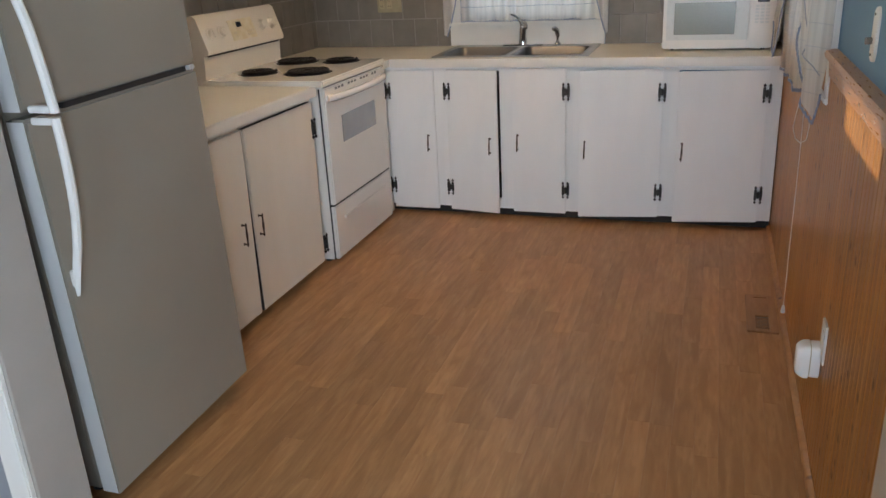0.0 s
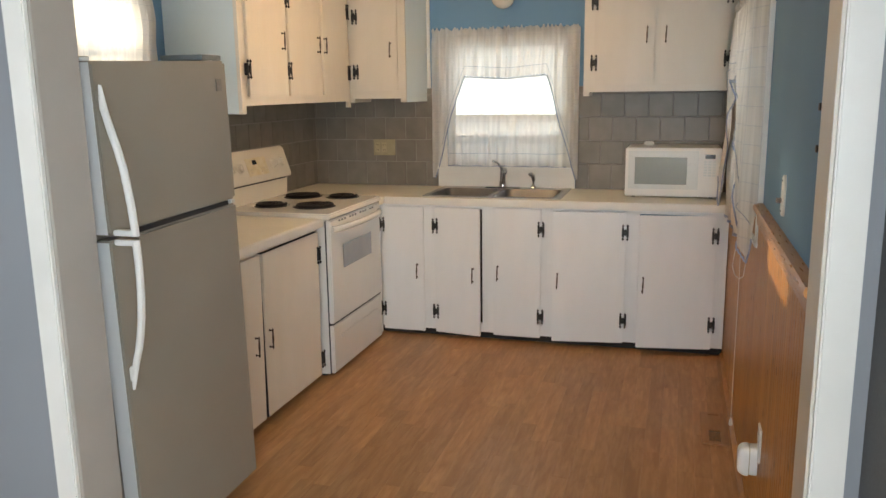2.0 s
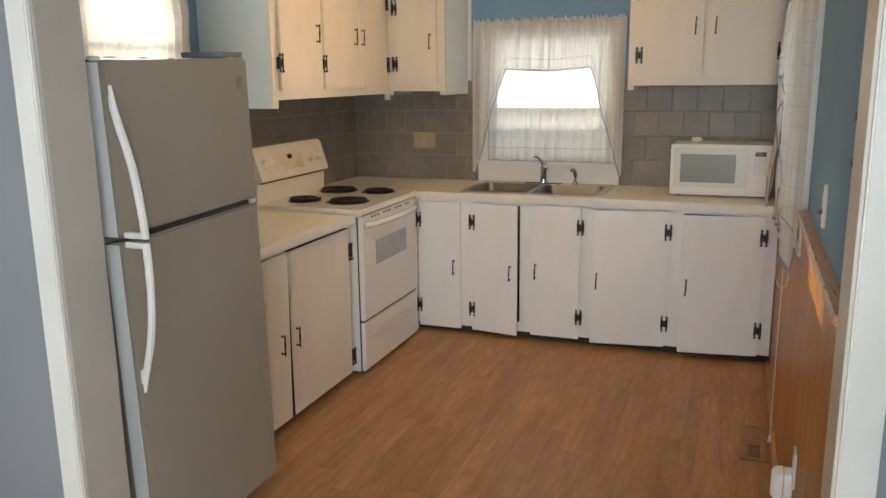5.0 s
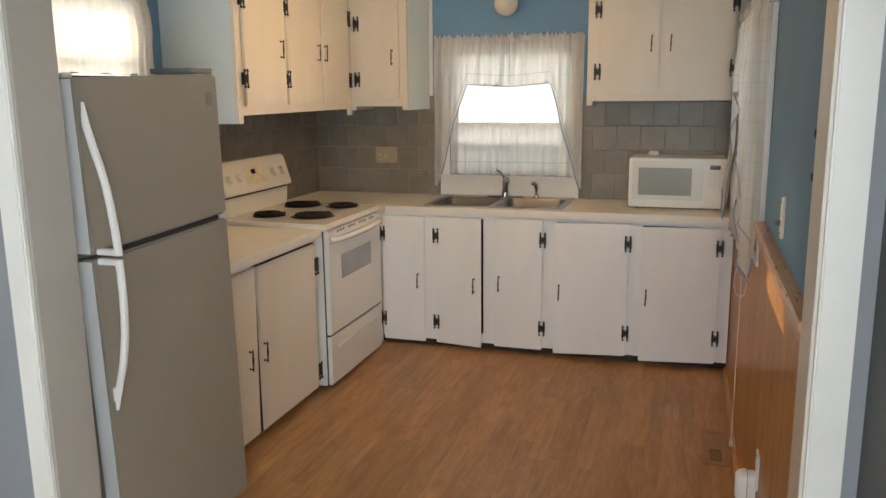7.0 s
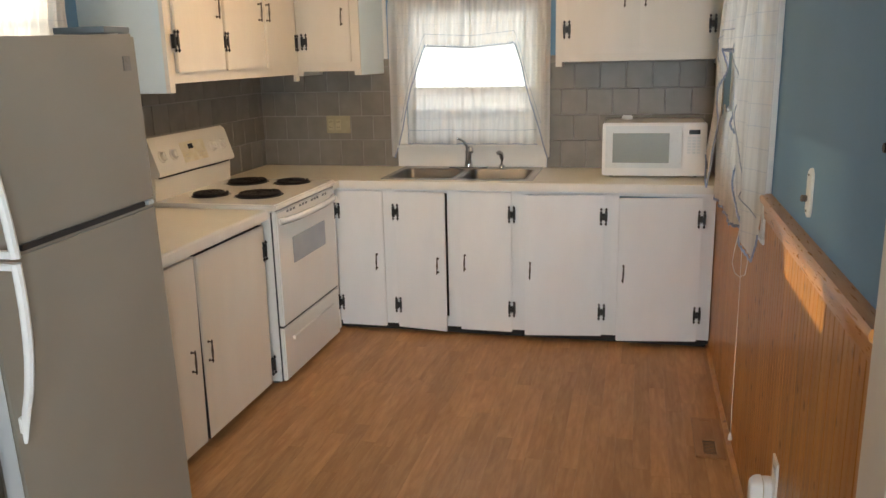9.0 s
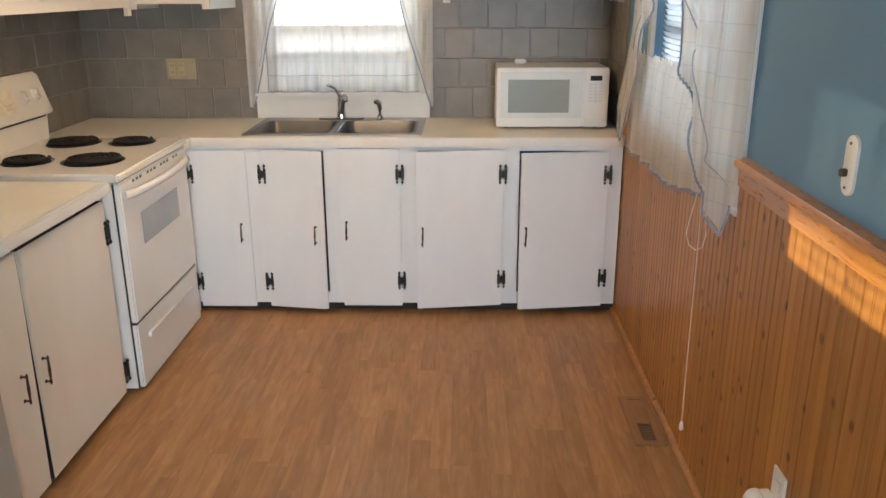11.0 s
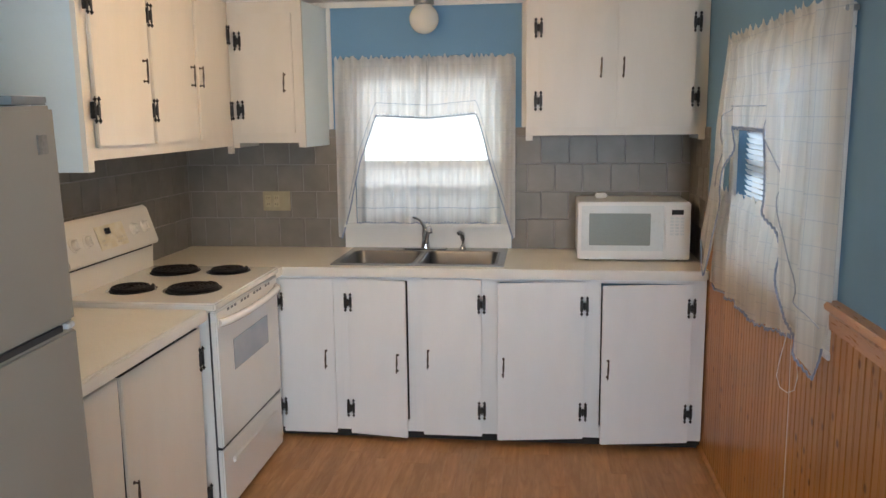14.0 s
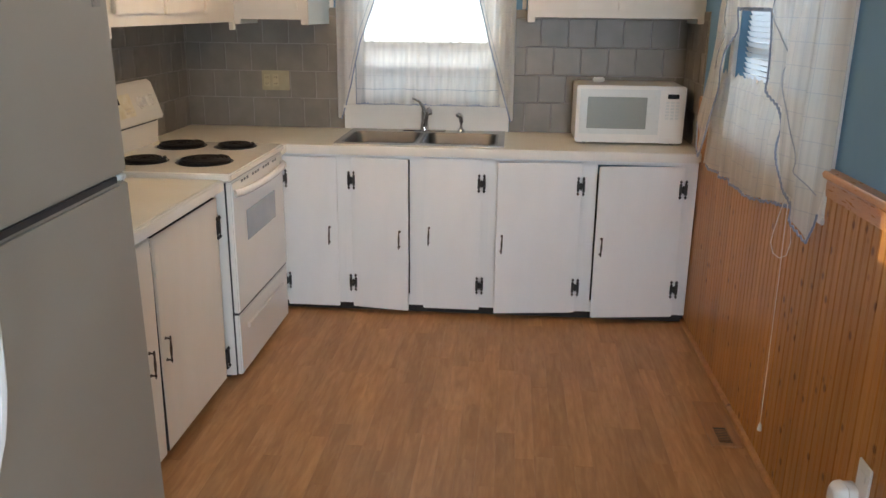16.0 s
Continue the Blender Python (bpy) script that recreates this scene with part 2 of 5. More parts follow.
def sheer_mat(name, color, clear, plaid, axis):
    """Sheer cotton: part clear, part diffuse, part translucent, with a thin woven check."""
    m = bpy.data.materials.new(name)
    m.use_nodes = True
    nt = m.node_tree
    n, link = nt.nodes, nt.links.new
    n.remove(n["Principled BSDF"])
    uv = n.new("ShaderNodeUVMap")
    sep = n.new("ShaderNodeSeparateXYZ")
    link(uv.outputs[0], sep.inputs[0])
    lines = []
    for k in (0, 1):
        md = n.new("ShaderNodeMath")
        md.operation = "MODULO"
        link(sep.outputs[k], md.inputs[0])
        md.inputs[1].default_value = 0.07
        lt = n.new("ShaderNodeMath")
        lt.operation = "LESS_THAN"
        link(md.outputs[0], lt.inputs[0])
        lt.inputs[1].default_value = 0.0028
        lines.append(lt.outputs[0])
    mxm = n.new("ShaderNodeMath")
    mxm.operation = "MAXIMUM"
    link(lines[0], mxm.inputs[0])
    link(lines[1], mxm.inputs[1])
    f = n.new("ShaderNodeMath")
    f.operation = "MULTIPLY"
    link(mxm.outputs[0], f.inputs[0])
    f.inputs[1].default_value = plaid
    noise_n = n.new("ShaderNodeTexNoise")
    noise_n.inputs["Scale"].default_value = 400
    link(uv.outputs[0], noise_n.inputs["Vector"])
    base = hexmix(nt, noise_n.outputs[0], tuple(c * 0.93 for c in color), color)
    col = hexmix(nt, f.outputs[0], base, (0.25, 0.33, 0.47))
    d, tl, tr = n.new("ShaderNodeBsdfDiffuse"), n.new("ShaderNodeBsdfTranslucent"), n.new("ShaderNodeBsdfTransparent")
    link(col, d.inputs[0])
    link(col, tl.inputs[0])
    a, b = n.new("ShaderNodeMixShader"), n.new("ShaderNodeMixShader")
    a.inputs[0].default_value = 0.5
    link(d.outputs[0], a.inputs[1])
    link(tl.outputs[0], a.inputs[2])
    gather, gm, gr = n.new("ShaderNodeTexNoise"), n.new("ShaderNodeMapping"), n.new("ShaderNodeMapRange")
    gm.inputs["Scale"].default_value = (19, 0.7, 1)
    link(uv.outputs[0], gm.inputs["Vector"])
    link(gm.outputs[0], gather.inputs["Vector"])
    gather.inputs["Scale"].default_value = 1.0
    link(gather.outputs[0], gr.inputs["Value"])
    gr.inputs["From Min"].default_value, gr.inputs["From Max"].default_value = 0.35, 0.68
    gr.inputs["To Min"].default_value, gr.inputs["To Max"].default_value = 0.01, clear * 3
    link(gr.outputs[0], b.inputs[0])
    link(a.outputs[0], b.inputs[1])
    link(tr.outputs[0], b.inputs[2])
    link(b.outputs[0], n["Material Output"].inputs["Surface"])
    return m


def slat_mat():
    """Thin white vinyl: half diffuse, half translucent."""
    m = bpy.data.materials.new("white_blind_slat")
    m.use_nodes = True
    nt = m.node_tree
    nt.nodes.remove(nt.nodes["Principled BSDF"])
    d, tl, mx = [nt.nodes.new(k) for k in ("ShaderNodeBsdfDiffuse", "ShaderNodeBsdfTranslucent", "ShaderNodeMixShader")]
    for q in (d, tl):
        q.inputs[0].default_value = (0.78, 0.83, 0.88, 1)
    mx.inputs[0].default_value = 0.55
    nt.links.new(d.outputs[0], mx.inputs[1])
    nt.links.new(tl.outputs[0], mx.inputs[2])
    nt.links.new(mx.outputs[0], nt.nodes["Material Output"].inputs["Surface"])
    return m


def lamp_mat(name, color, strength):
    m = bpy.data.materials.new(name)
    m.use_nodes = True
    p = m.node_tree.nodes["Principled BSDF"]
    p.inputs["Base Color"].default_value = (0.8, 0.78, 0.72, 1)
    p.inputs["Roughness"].default_value = 0.3
    p.inputs["Emission Color"].default_value = (*color, 1)
    p.inputs["Emission Strength"].default_value = strength
    return m


M_GLASS = glass_mat()
M_BLIND = slat_mat()
M_SHEER = sheer_mat("sheer_white_curtain", (0.82, 0.81, 0.79), 0.08, 0.16, 0)
M_SHEERC = sheer_mat("sheer_cream_curtain", (0.81, 0.805, 0.765), 0.10, 0.26, 0)
M_CAFE = sheer_mat("gathered_cream_cotton", (0.83, 0.825, 0.79), 0.05, 0.22, 0)
M_DOME = lamp_mat("lit_dome_glass", (1.0, 0.72, 0.42), 9.0)
M_OPAL = mat("opal_globe_glass", (0.60, 0.60, 0.56), (0.64, 0.64, 0.60), 0.15, coat=0.4)
M_DISPLAY = mat("dark_display", (0.01, 0.012, 0.015), (0.014, 0.017, 0.02), 0.15)


# ---- building helpers ----
def box(bm, x0, x1, y0, y1, z0, z1, b=0.0):
    made = bmesh.ops.create_cube(bm, size=1.0)["verts"]
    for v in made:
        v.co = Vector(((x0 + x1) / 2 + v.co.x * (x1 - x0), (y0 + y1) / 2 + v.co.y * (y1 - y0), (z0 + z1) / 2 + v.co.z * (z1 - z0)))
    if b:
        edges = list({e for v in made for e in v.link_edges})
        bmesh.ops.bevel(bm, geom=edges, offset=b, segments=2, affect="EDGES", clamp_overlap=True)
    return bm


def slab(x0, x1, y0, y1, z0, z1, b=0.002):
    return box(bmesh.new(), x0, x1, y0, y1, z0, z1, b)


def plate(xs, ys, filled, z0, z1):
    """A flat slab over the cells of a grid for which filled(i, j) holds."""
    bm, at = bmesh.new(), {}

    def v(i, j, k):
        if (i, j, k) not in at:
            at[i, j, k] = bm.verts.new((xs[i], ys[j], (z0, z1)[k]))
        return at[i, j, k]

    n, m = len(xs) - 1, len(ys) - 1
    on = lambda i, j: 0 <= i < n and 0 <= j < m and filled(i, j)
    for i in range(n):
        for j in range(m):
            if on(i, j):
                for k in (0, 1):
                    bm.faces.new([v(i, j, k), v(i + 1, j, k), v(i + 1, j + 1, k), v(i, j + 1, k)])
                for di, dj, a, b in ((-1, 0, (i, j), (i, j + 1)), (1, 0, (i + 1, j), (i + 1, j + 1)), (0, -1, (i, j), (i + 1, j)), (0, 1, (i, j + 1), (i + 1, j + 1))):
                    if not on(i + di, j + dj):
                        bm.faces.new([v(*a, 0), v(*b, 0), v(*b, 1), v(*a, 1)])
    return bm


def rod(bm, p, q, r, n=12, r2=None):
    p, q = Vector(p), Vector(q)
    d = q - p
    made = bmesh.ops.create_cone(bm, cap_ends=True, segments=n, radius1=r, radius2=r if r2 is None else r2, depth=d.length)["verts"]
    turn = d.to_track_quat("Z", "Y").to_matrix()
    for v in made:
        v.co = turn @ v.co + (p + q) / 2
    return bm


def tube(bm, pts, r, n=8, closed=False):
    """A tube along points; r is one radius or one for each point."""
    pts = [Vector(p) for p in pts]
    rings = []
    for i, p in enumerate(pts):
        a = pts[i - 1] if (i or closed) else p
        b = pts[(i + 1) % len(pts)] if (i < len(pts) - 1 or closed) else p
        q = (b - a).to_track_quat("Z", "Y").to_matrix()
        rad = r[i] if isinstance(r, (list, tuple)) else r
        rings.append([bm.verts.new(p + q @ Vector((rad * math.cos(2 * math.pi * k / n), rad * math.sin(2 * math.pi * k / n), 0))) for k in range(n)])
    for i in range(len(rings) - (0 if closed else 1)):
        a, b = rings[i], rings[(i + 1) % len(rings)]
        for k in range(n):
            bm.faces.new((a[k], a[(k + 1) % n], b[(k + 1) % n], b[k]))
    if not closed:
        bm.faces.new(rings[0][::-1])
        bm.faces.new(rings[-1])
    return bm


def lathe(bm, profile, centre, n=32, axis="z"):
    """A turned body: profile rows of (radius, height) round an axis through centre."""
    rings = []
    for r, h in profile:
        ring = []
        for k in range(n):
            a = 2 * math.pi * k / n
            v = (r * math.cos(a), r * math.sin(a), h)
            if axis == "x":
                v = (h, v[0], v[1])
            elif axis == "y":
                v = (v[0], h, v[1])
            ring.append(bm.verts.new(Vector(centre) + Vector(v)))
        rings.append(ring)
    for a, b in zip(rings, rings[1:]):
        for k in range(n):
            bm.faces.new((a[k], a[(k + 1) % n], b[(k + 1) % n], b[k]))
    bm.faces.new(rings[0][::-1])
    bm.faces.new(rings[-1])
    return bm


def mesh_of(name, bm, material):
    bmesh.ops.recalc_face_normals(bm, faces=bm.faces)
    me = bpy.data.meshes.new(name)
    bm.to_mesh(me)
    bm.free()
    me.materials.append(material)
    return me


def smooth(ob, angle=40):
    me = ob.data
    me.shade_smooth()
    me.set_sharp_from_angle(angle=radians(angle))
    return ob


def part(name, bm, material, parent=None, label="", kind="", soft=True):
    """One mesh under a thing; bm is in the same coordinates as the thing's base."""
    ob = new(name, mesh_of(name, bm, material))
    if soft:
        smooth(ob)
    if parent is not None:
        ob.parent = parent
    return tagged(ob, label=label, kind=kind)


def thing(name, at, label, category, group="", kind=""):
    ob = new(name)
    ob.location = at
    ob.empty_display_size = 0.1
    return tagged(ob, label=label, category=category, group=group, kind=kind)


def shell(name, bm, material, kind="structure", label=""):
    return part(name, bm, material, None, label, kind)


# ---- room ----
XL, XR, YB, YD0, YD1, H = -2.26, 0.56, 5.08, 1.44, 1.585, 2.235
shell("subfloor", slab(-3.3, 1.9, -3.0, 5.3, -0.12, -0.012, 0), M_DARK)
shell("ceiling", slab(-3.3, 1.9, -3.0, 5.35, H, H + 0.12, 0), M_CEIL)


def wall_with_hole(name, axis, at0, at1, u0, u1, z0, z1, hu0, hu1, hz0, hz1, material, label=""):
    """A wall from boxes round one opening. axis: the one along which the wall runs."""
    bm = bmesh.new()
    for a, b, c, d in ((u0, hu0, z0, z1), (hu1, u1, z0, z1), (hu0, hu1, z0, hz0), (hu0, hu1, hz1, z1)):
        if b - a > 1e-4 and d - c > 1e-4:
            if axis == "x":
                box(bm, a, b, at0, at1, c, d)
            else:
                box(bm, at0, at1, a, b, c, d)
    bmesh.ops.remove_doubles(bm, verts=bm.verts, dist=1e-5)
    return shell(name, bm, material, label=label)


BW = (-1.27, -0.45, 1.03, 1.86)
EW = (2.955, 4.08, 0.975, 1.84)
WW = (2.56, 3.17, 1.535, 2.02)
wall_with_hole("wall_north", "x", YB, YB + 0.14, XL - 0.14, XR + 0.14, 0, H, *BW, M_BLUE)
wall_with_hole("wall_east", "y", XR, XR + 0.14, YD1, YB, 0, H, *EW, M_BLUE)
wall_with_hole("wall_west", "y", XL - 0.14, XL, YD1, YB, 0, H, *WW, M_BLUE)
JL, JR, DH = -1.297, 0.538, 2.08
wall_with_hole("wall_doorway", "x", YD0, YD1, -3.3, 1.9, 0, H, JL, JR, 0, DH, M_GREY)
wall_with_hole("wall_south", "x", -3.0, -2.86, -3.3, 1.9, 0, H, -0.06, 0.60, 0.65, 2.05, M_GREY)
wall_with_hole("wall_near_west", "y", -3.3, -3.16, -2.86, YD0, 0, H, -1.2, 0.0, 0.8, 2.0, M_GREY)
# same grey wall, shade painted in by a darker tone
wall_with_hole("wall_near_east", "y", 0.635, 0.78, -2.86, YD0, 0, H, -1.16, -0.20, 0.75, 2.0, M_GREY_SHADED)


def doorway():
    d = thing("doorway", (0, 1.43, 0), "white painted cased opening without a door", "doorway", kind="structure")
    y0, y1 = 0.0, 0.17
    # jambs toned apart, left darker: their light difference is in the colour
    part("jamb", slab(JL - 0.012, JL + 0.006, y0 + 0.008, y1 - 0.008, 0, DH), M_TAUPE, d, "jamb shaded to taupe")
    part("jamb", slab(JR - 0.006, JR + 0.012, y0 + 0.008, y1 - 0.012, 0, DH), M_UPPER, d, "jamb dimmed to cream")
    part("head_jamb", slab(JL + 0.006, JR - 0.006, y0 + 0.008, y1 - 0.008, DH - 0.012, DH + 0.006), M_TRIM, d)
    part("casing", slab(JL - 0.066, JL + 0.0, -0.010, 0.009, 0, DH + 0.06, 0.004), M_TRIM, d)
    part("casing", slab(JR - 0.0, JR + 0.066, -0.010, 0.009, 0, DH + 0.06, 0.004), M_TRIM, d)
    part("head_casing", slab(JL, JR, -0.010, 0.009, DH, DH + 0.06, 0.004), M_TRIM, d)


doorway()


def crown(name, x0, x1, y0, y1):
    shell(name, slab(x0, x1, y0, y1, H - 0.03, H, 0.006), M_TRIM)


crown("trim", XL, XR, YB - 0.022, YB)
crown("trim", XR - 0.02, XR, YD1, YB - 0.022)
crown("trim", XL, XL + 0.02, YD1, YB - 0.022)


def window(name, axis, wall_in, wall_out, o, inward, sashes, blinds, casing=0.07, rail_z=None, sill=0.045):
    """A window in an opening o (u0, u1, z0, z1); inward is +1 or -1 along the wall's normal."""
    u0, u1, z0, z1 = o

    def b(bm, a, c, d0, d1, e, f, bev=0.003):
        if axis == "x":
            return box(bm, a, c, min(d0, d1), max(d0, d1), e, f, bev)
        return box(bm, min(d0, d1), max(d0, d1), a, c, e, f, bev)

    w = thing(name, (0, 0, 0), "white painted window with a sash and sill", "window", kind="structure")
    s = inward
    face, proud = wall_in, wall_in + s * 0.018
    for a, c, e, f in ((u0 - casing, u0, z0, z1), (u1, u1 + casing, z0, z1), (u0 - casing, u1 + casing, z1, z1 + casing)):
        part("casing", b(bmesh.new(), a, c, face, proud, e, f), M_TRIM, w)
    part("window_sill", b(bmesh.new(), u0 - casing - 0.01, u1 + casing + 0.01, wall_out * 0.5 + wall_in * 0.5, wall_in + s * sill, z0 - 0.022, z0, 0.004), M_TRIM, w)
    mid = wall_in + (wall_out - wall_in) * 0.55
    t = 0.018
    f = bmesh.new()
    for a, c, e, g in ((u0, u0 + 0.04, z0, z1), (u1 - 0.04, u1, z0, z1), (u0 + 0.04, u1 - 0.04, z0, z0 + 0.045), (u0 + 0.04, u1 - 0.04, z1 - 0.04, z1)):
        b(f, a, c, mid - t, mid + t, e, g)
    part("window_frame", f, M_TRIM, w)
    zm = rail_z or (z0 + z1) / 2
    if sashes == 2:
        part("meeting_rail", b(bmesh.new(), u0 + 0.04, u1 - 0.04, mid - t, mid + t, zm - 0.02, zm + 0.02), M_TRIM, w)
        spans = ((z0 + 0.045, zm - 0.02), (zm + 0.02, z1 - 0.04))
    else:
        spans = ((z0 + 0.045, z1 - 0.04),)
    for e, g in spans:
        pane = part("pane", b(bmesh.new(), u0 + 0.04, u1 - 0.04, mid - 0.002, mid + 0.002, e, g, 0), M_GLASS, w)
        pane.visible_shadow = False
    if blinds:
        z_hi, z_lo, tilt, spread = blinds
        bl = thing("window_blind", (0, 0, 0), "white slatted blind hanging inside the window opening", "blind")
        d = wall_in + (wall_out - wall_in) * 0.22
        part("headrail", b(bmesh.new(), u0 + 0.02, u1 - 0.02, d - 0.014, d + 0.014, z_hi - 0.03, z_hi), M_BLIND, bl)
        z = z_hi - 0.045
        slat_me = None
        while z > z_lo:
            if slat_me is None:
                bm = bmesh.new()
                b(bm, u0 + 0.022, u1 - 0.022, -0.0125, 0.0125, -0.0006, 0.0006, 0)
                slat_me = mesh_of("slat", bm, M_BLIND)
            ob = new("slat", slat_me)
            ob.location = (0, d, z) if axis == "x" else (d, 0, z)
            ob.rotation_euler = (radians(tilt), 0, 0) if axis == "x" else (0, radians(tilt), 0)
            ob.parent = bl
            z -= spread
    return w


window("window_1", "x", YB, YB + 0.14, BW, -1, 2, (1.24, 1.05, 30, 0.021), 0.06, 1.355)
window("window_2", "y", XR, XR + 0.14, EW, -1, 2, (EW[3] - 0.01, EW[2] + 0.02, 56, 0.021), 0.06, sill=0.022)
window("window_3", "y", XL, XL - 0.14, WW, 1, 1, (1.76, 1.55, 22, 0.036), 0.05)
window("window_4", "x", -2.86, -3.0, (-0.06, 0.60, 0.65, 2.05), 1, 2, None)
# unseen window, added with its wall opening to let the near-east fill in
window("window_6", "y", 0.635, 0.78, (-1.16, -0.20, 0.75, 2.0), -1, 2, None)
window("window_5", "y", -3.16, -3.3, (-1.2, 0.0, 0.8, 2.0), 1, 2, None)

shell("trim", slab(-1.407, -1.385, YB - 0.018, YB, 1.557, H - 0.031, 0.003), M_TRIM, label="white vertical trim strip beside the wall cabinet")
shell("trim", slab(-0.344, -0.3225, YB - 0.018, YB, 1.557, H - 0.031, 0.003), M_TRIM, label="white vertical trim strip beside the wall cabinet")
# apron board under the sink window
shell("trim", slab(-1.335, -0.398, YB - 0.022, YB, 0.892, 1.006, 0.002), M_TRIM, label="white painted board under the sink window")

# outdoors
shell("ground", slab(-60, 60, -60, 60, -0.72, -0.6, 0), M_GROUND)


def glow(name, at, target, w, h, color, strength):
    bm = bmesh.new()
    box(bm, -w / 2, w / 2, -h / 2, h / 2, -0.02, 0)
    ob = shell(name, bm, lamp_mat(name, color, strength), label="hazy bright sky beyond the window")
    ob.matrix_world = look(at, target) @ pose(0, 0, 0, 180, 0, 0)
    return ob


glow("backdrop", (-1, 14, 3.4), (-1, 0, 3.4), 40, 8, (0.90, 0.97, 1.0), 1.6)
glow("backdrop", (12, 8, 3.4), (0, 8, 3.4), 40, 8, (0.78, 0.92, 1.0), 4.0)

# ---- cabinets ----
def hinge_mesh():
    bm = bmesh.new()
    box(bm, -0.0205, -0.0065, -0.004, 0, -0.028, 0.028, 0.0015)
    box(bm, 0.0065, 0.0205, -0.004, 0, -0.028, 0.028, 0.0015)
    box(bm, -0.0065, 0.0065, -0.005, 0, -0.015, 0.015, 0.001)
    rod(bm, (0, -0.005, -0.019), (0, -0.005, 0.019), 0.0042, 8)
    for sx in (-0.0132, 0.0132):
        for sz in (-1, 1):
            rod(bm, (sx, -0.003, sz * 0.027), (sx, -0.003, sz * 0.0335), 0.003, 8, 0.0026)
            rod(bm, (sx, -0.003, sz * 0.032), (sx, -0.003, sz * 0.0385), 0.0026, 8, 0.0078)
            rod(bm, (sx, -0.003, sz * 0.0385), (sx, -0.003, sz * 0.049), 0.0078, 8, 0.0008)
    box(bm, -0.019, -0.0085, 0.0002, 0.0145, -0.030, 0.030, 0)
    return mesh_of("hinge", bm, M_IRON)


def handle_mesh():
    bm = bmesh.new()
    for s in (-1, 1):
        rod(bm, (0, 0, s * 0.040), (0, -0.018, s * 0.040), 0.0034, 8)
        lathe(bm, [(0.006, 0), (0.006, -0.002), (0.004, -0.004)], (0, 0, s * 0.040), 12, "y")
    tube(bm, [(0, -0.018, z) for z in (-0.050, -0.046, -0.040, -0.030, -0.015, 0, 0.015, 0.030, 0.040, 0.046, 0.050)],
         [0.002, 0.0034, 0.0042, 0.0034, 0.0044, 0.0052, 0.0044, 0.0034, 0.0042, 0.0034, 0.002], 8)
    return mesh_of("handle", bm, M_BRONZE)


HINGE, HANDLE = hinge_mesh(), handle_mesh()


def fitted(name, me, parent, at, rz=0, label=""):
    ob = new(name, me)
    ob.parent = parent
    ob.location = at
    ob.rotation_euler = (0, 0, radians(rz))
    smooth(ob)
    return tagged(ob, label=label)


def door(parent, w, h, t, hinge_side, handle_z, hinges, open_deg=0, at=(0, 0, 0), rz=0, material=None, inset=None, label="", lipped=True, drop=0.0):
    """A door that turns about its hinge edge. Local: x along the face, -y towards the room, z up from its foot."""
    s = 1 if hinge_side == "l" else -1
    if inset is None:
        inset = 0.034 if rz else (0.024 if s == 1 else 0.048)
    bm = bmesh.new()
    x0, x1 = (0, w) if s == 1 else (-w, 0)
    box(bm, x0, x1, -t, -0.0028, 0, h, 0.003)
    d = part("door", bm, material or M_CAB, parent, label)
    d.location = at
    d.rotation_euler = (0, radians(drop), radians(rz - s * open_deg))
    fitted("handle", HANDLE, d, (s * (w - inset), -t, handle_z))
    for z in hinges:
        off = t + 0.0005
        hg = fitted("hinge", HINGE, parent, (at[0], at[1] - off, at[2] + z) if not rz else (at[0] + off, at[1], at[2] + z), rz, "black iron H hinge")
        hg.scale = (s, 1, 1)
    return d


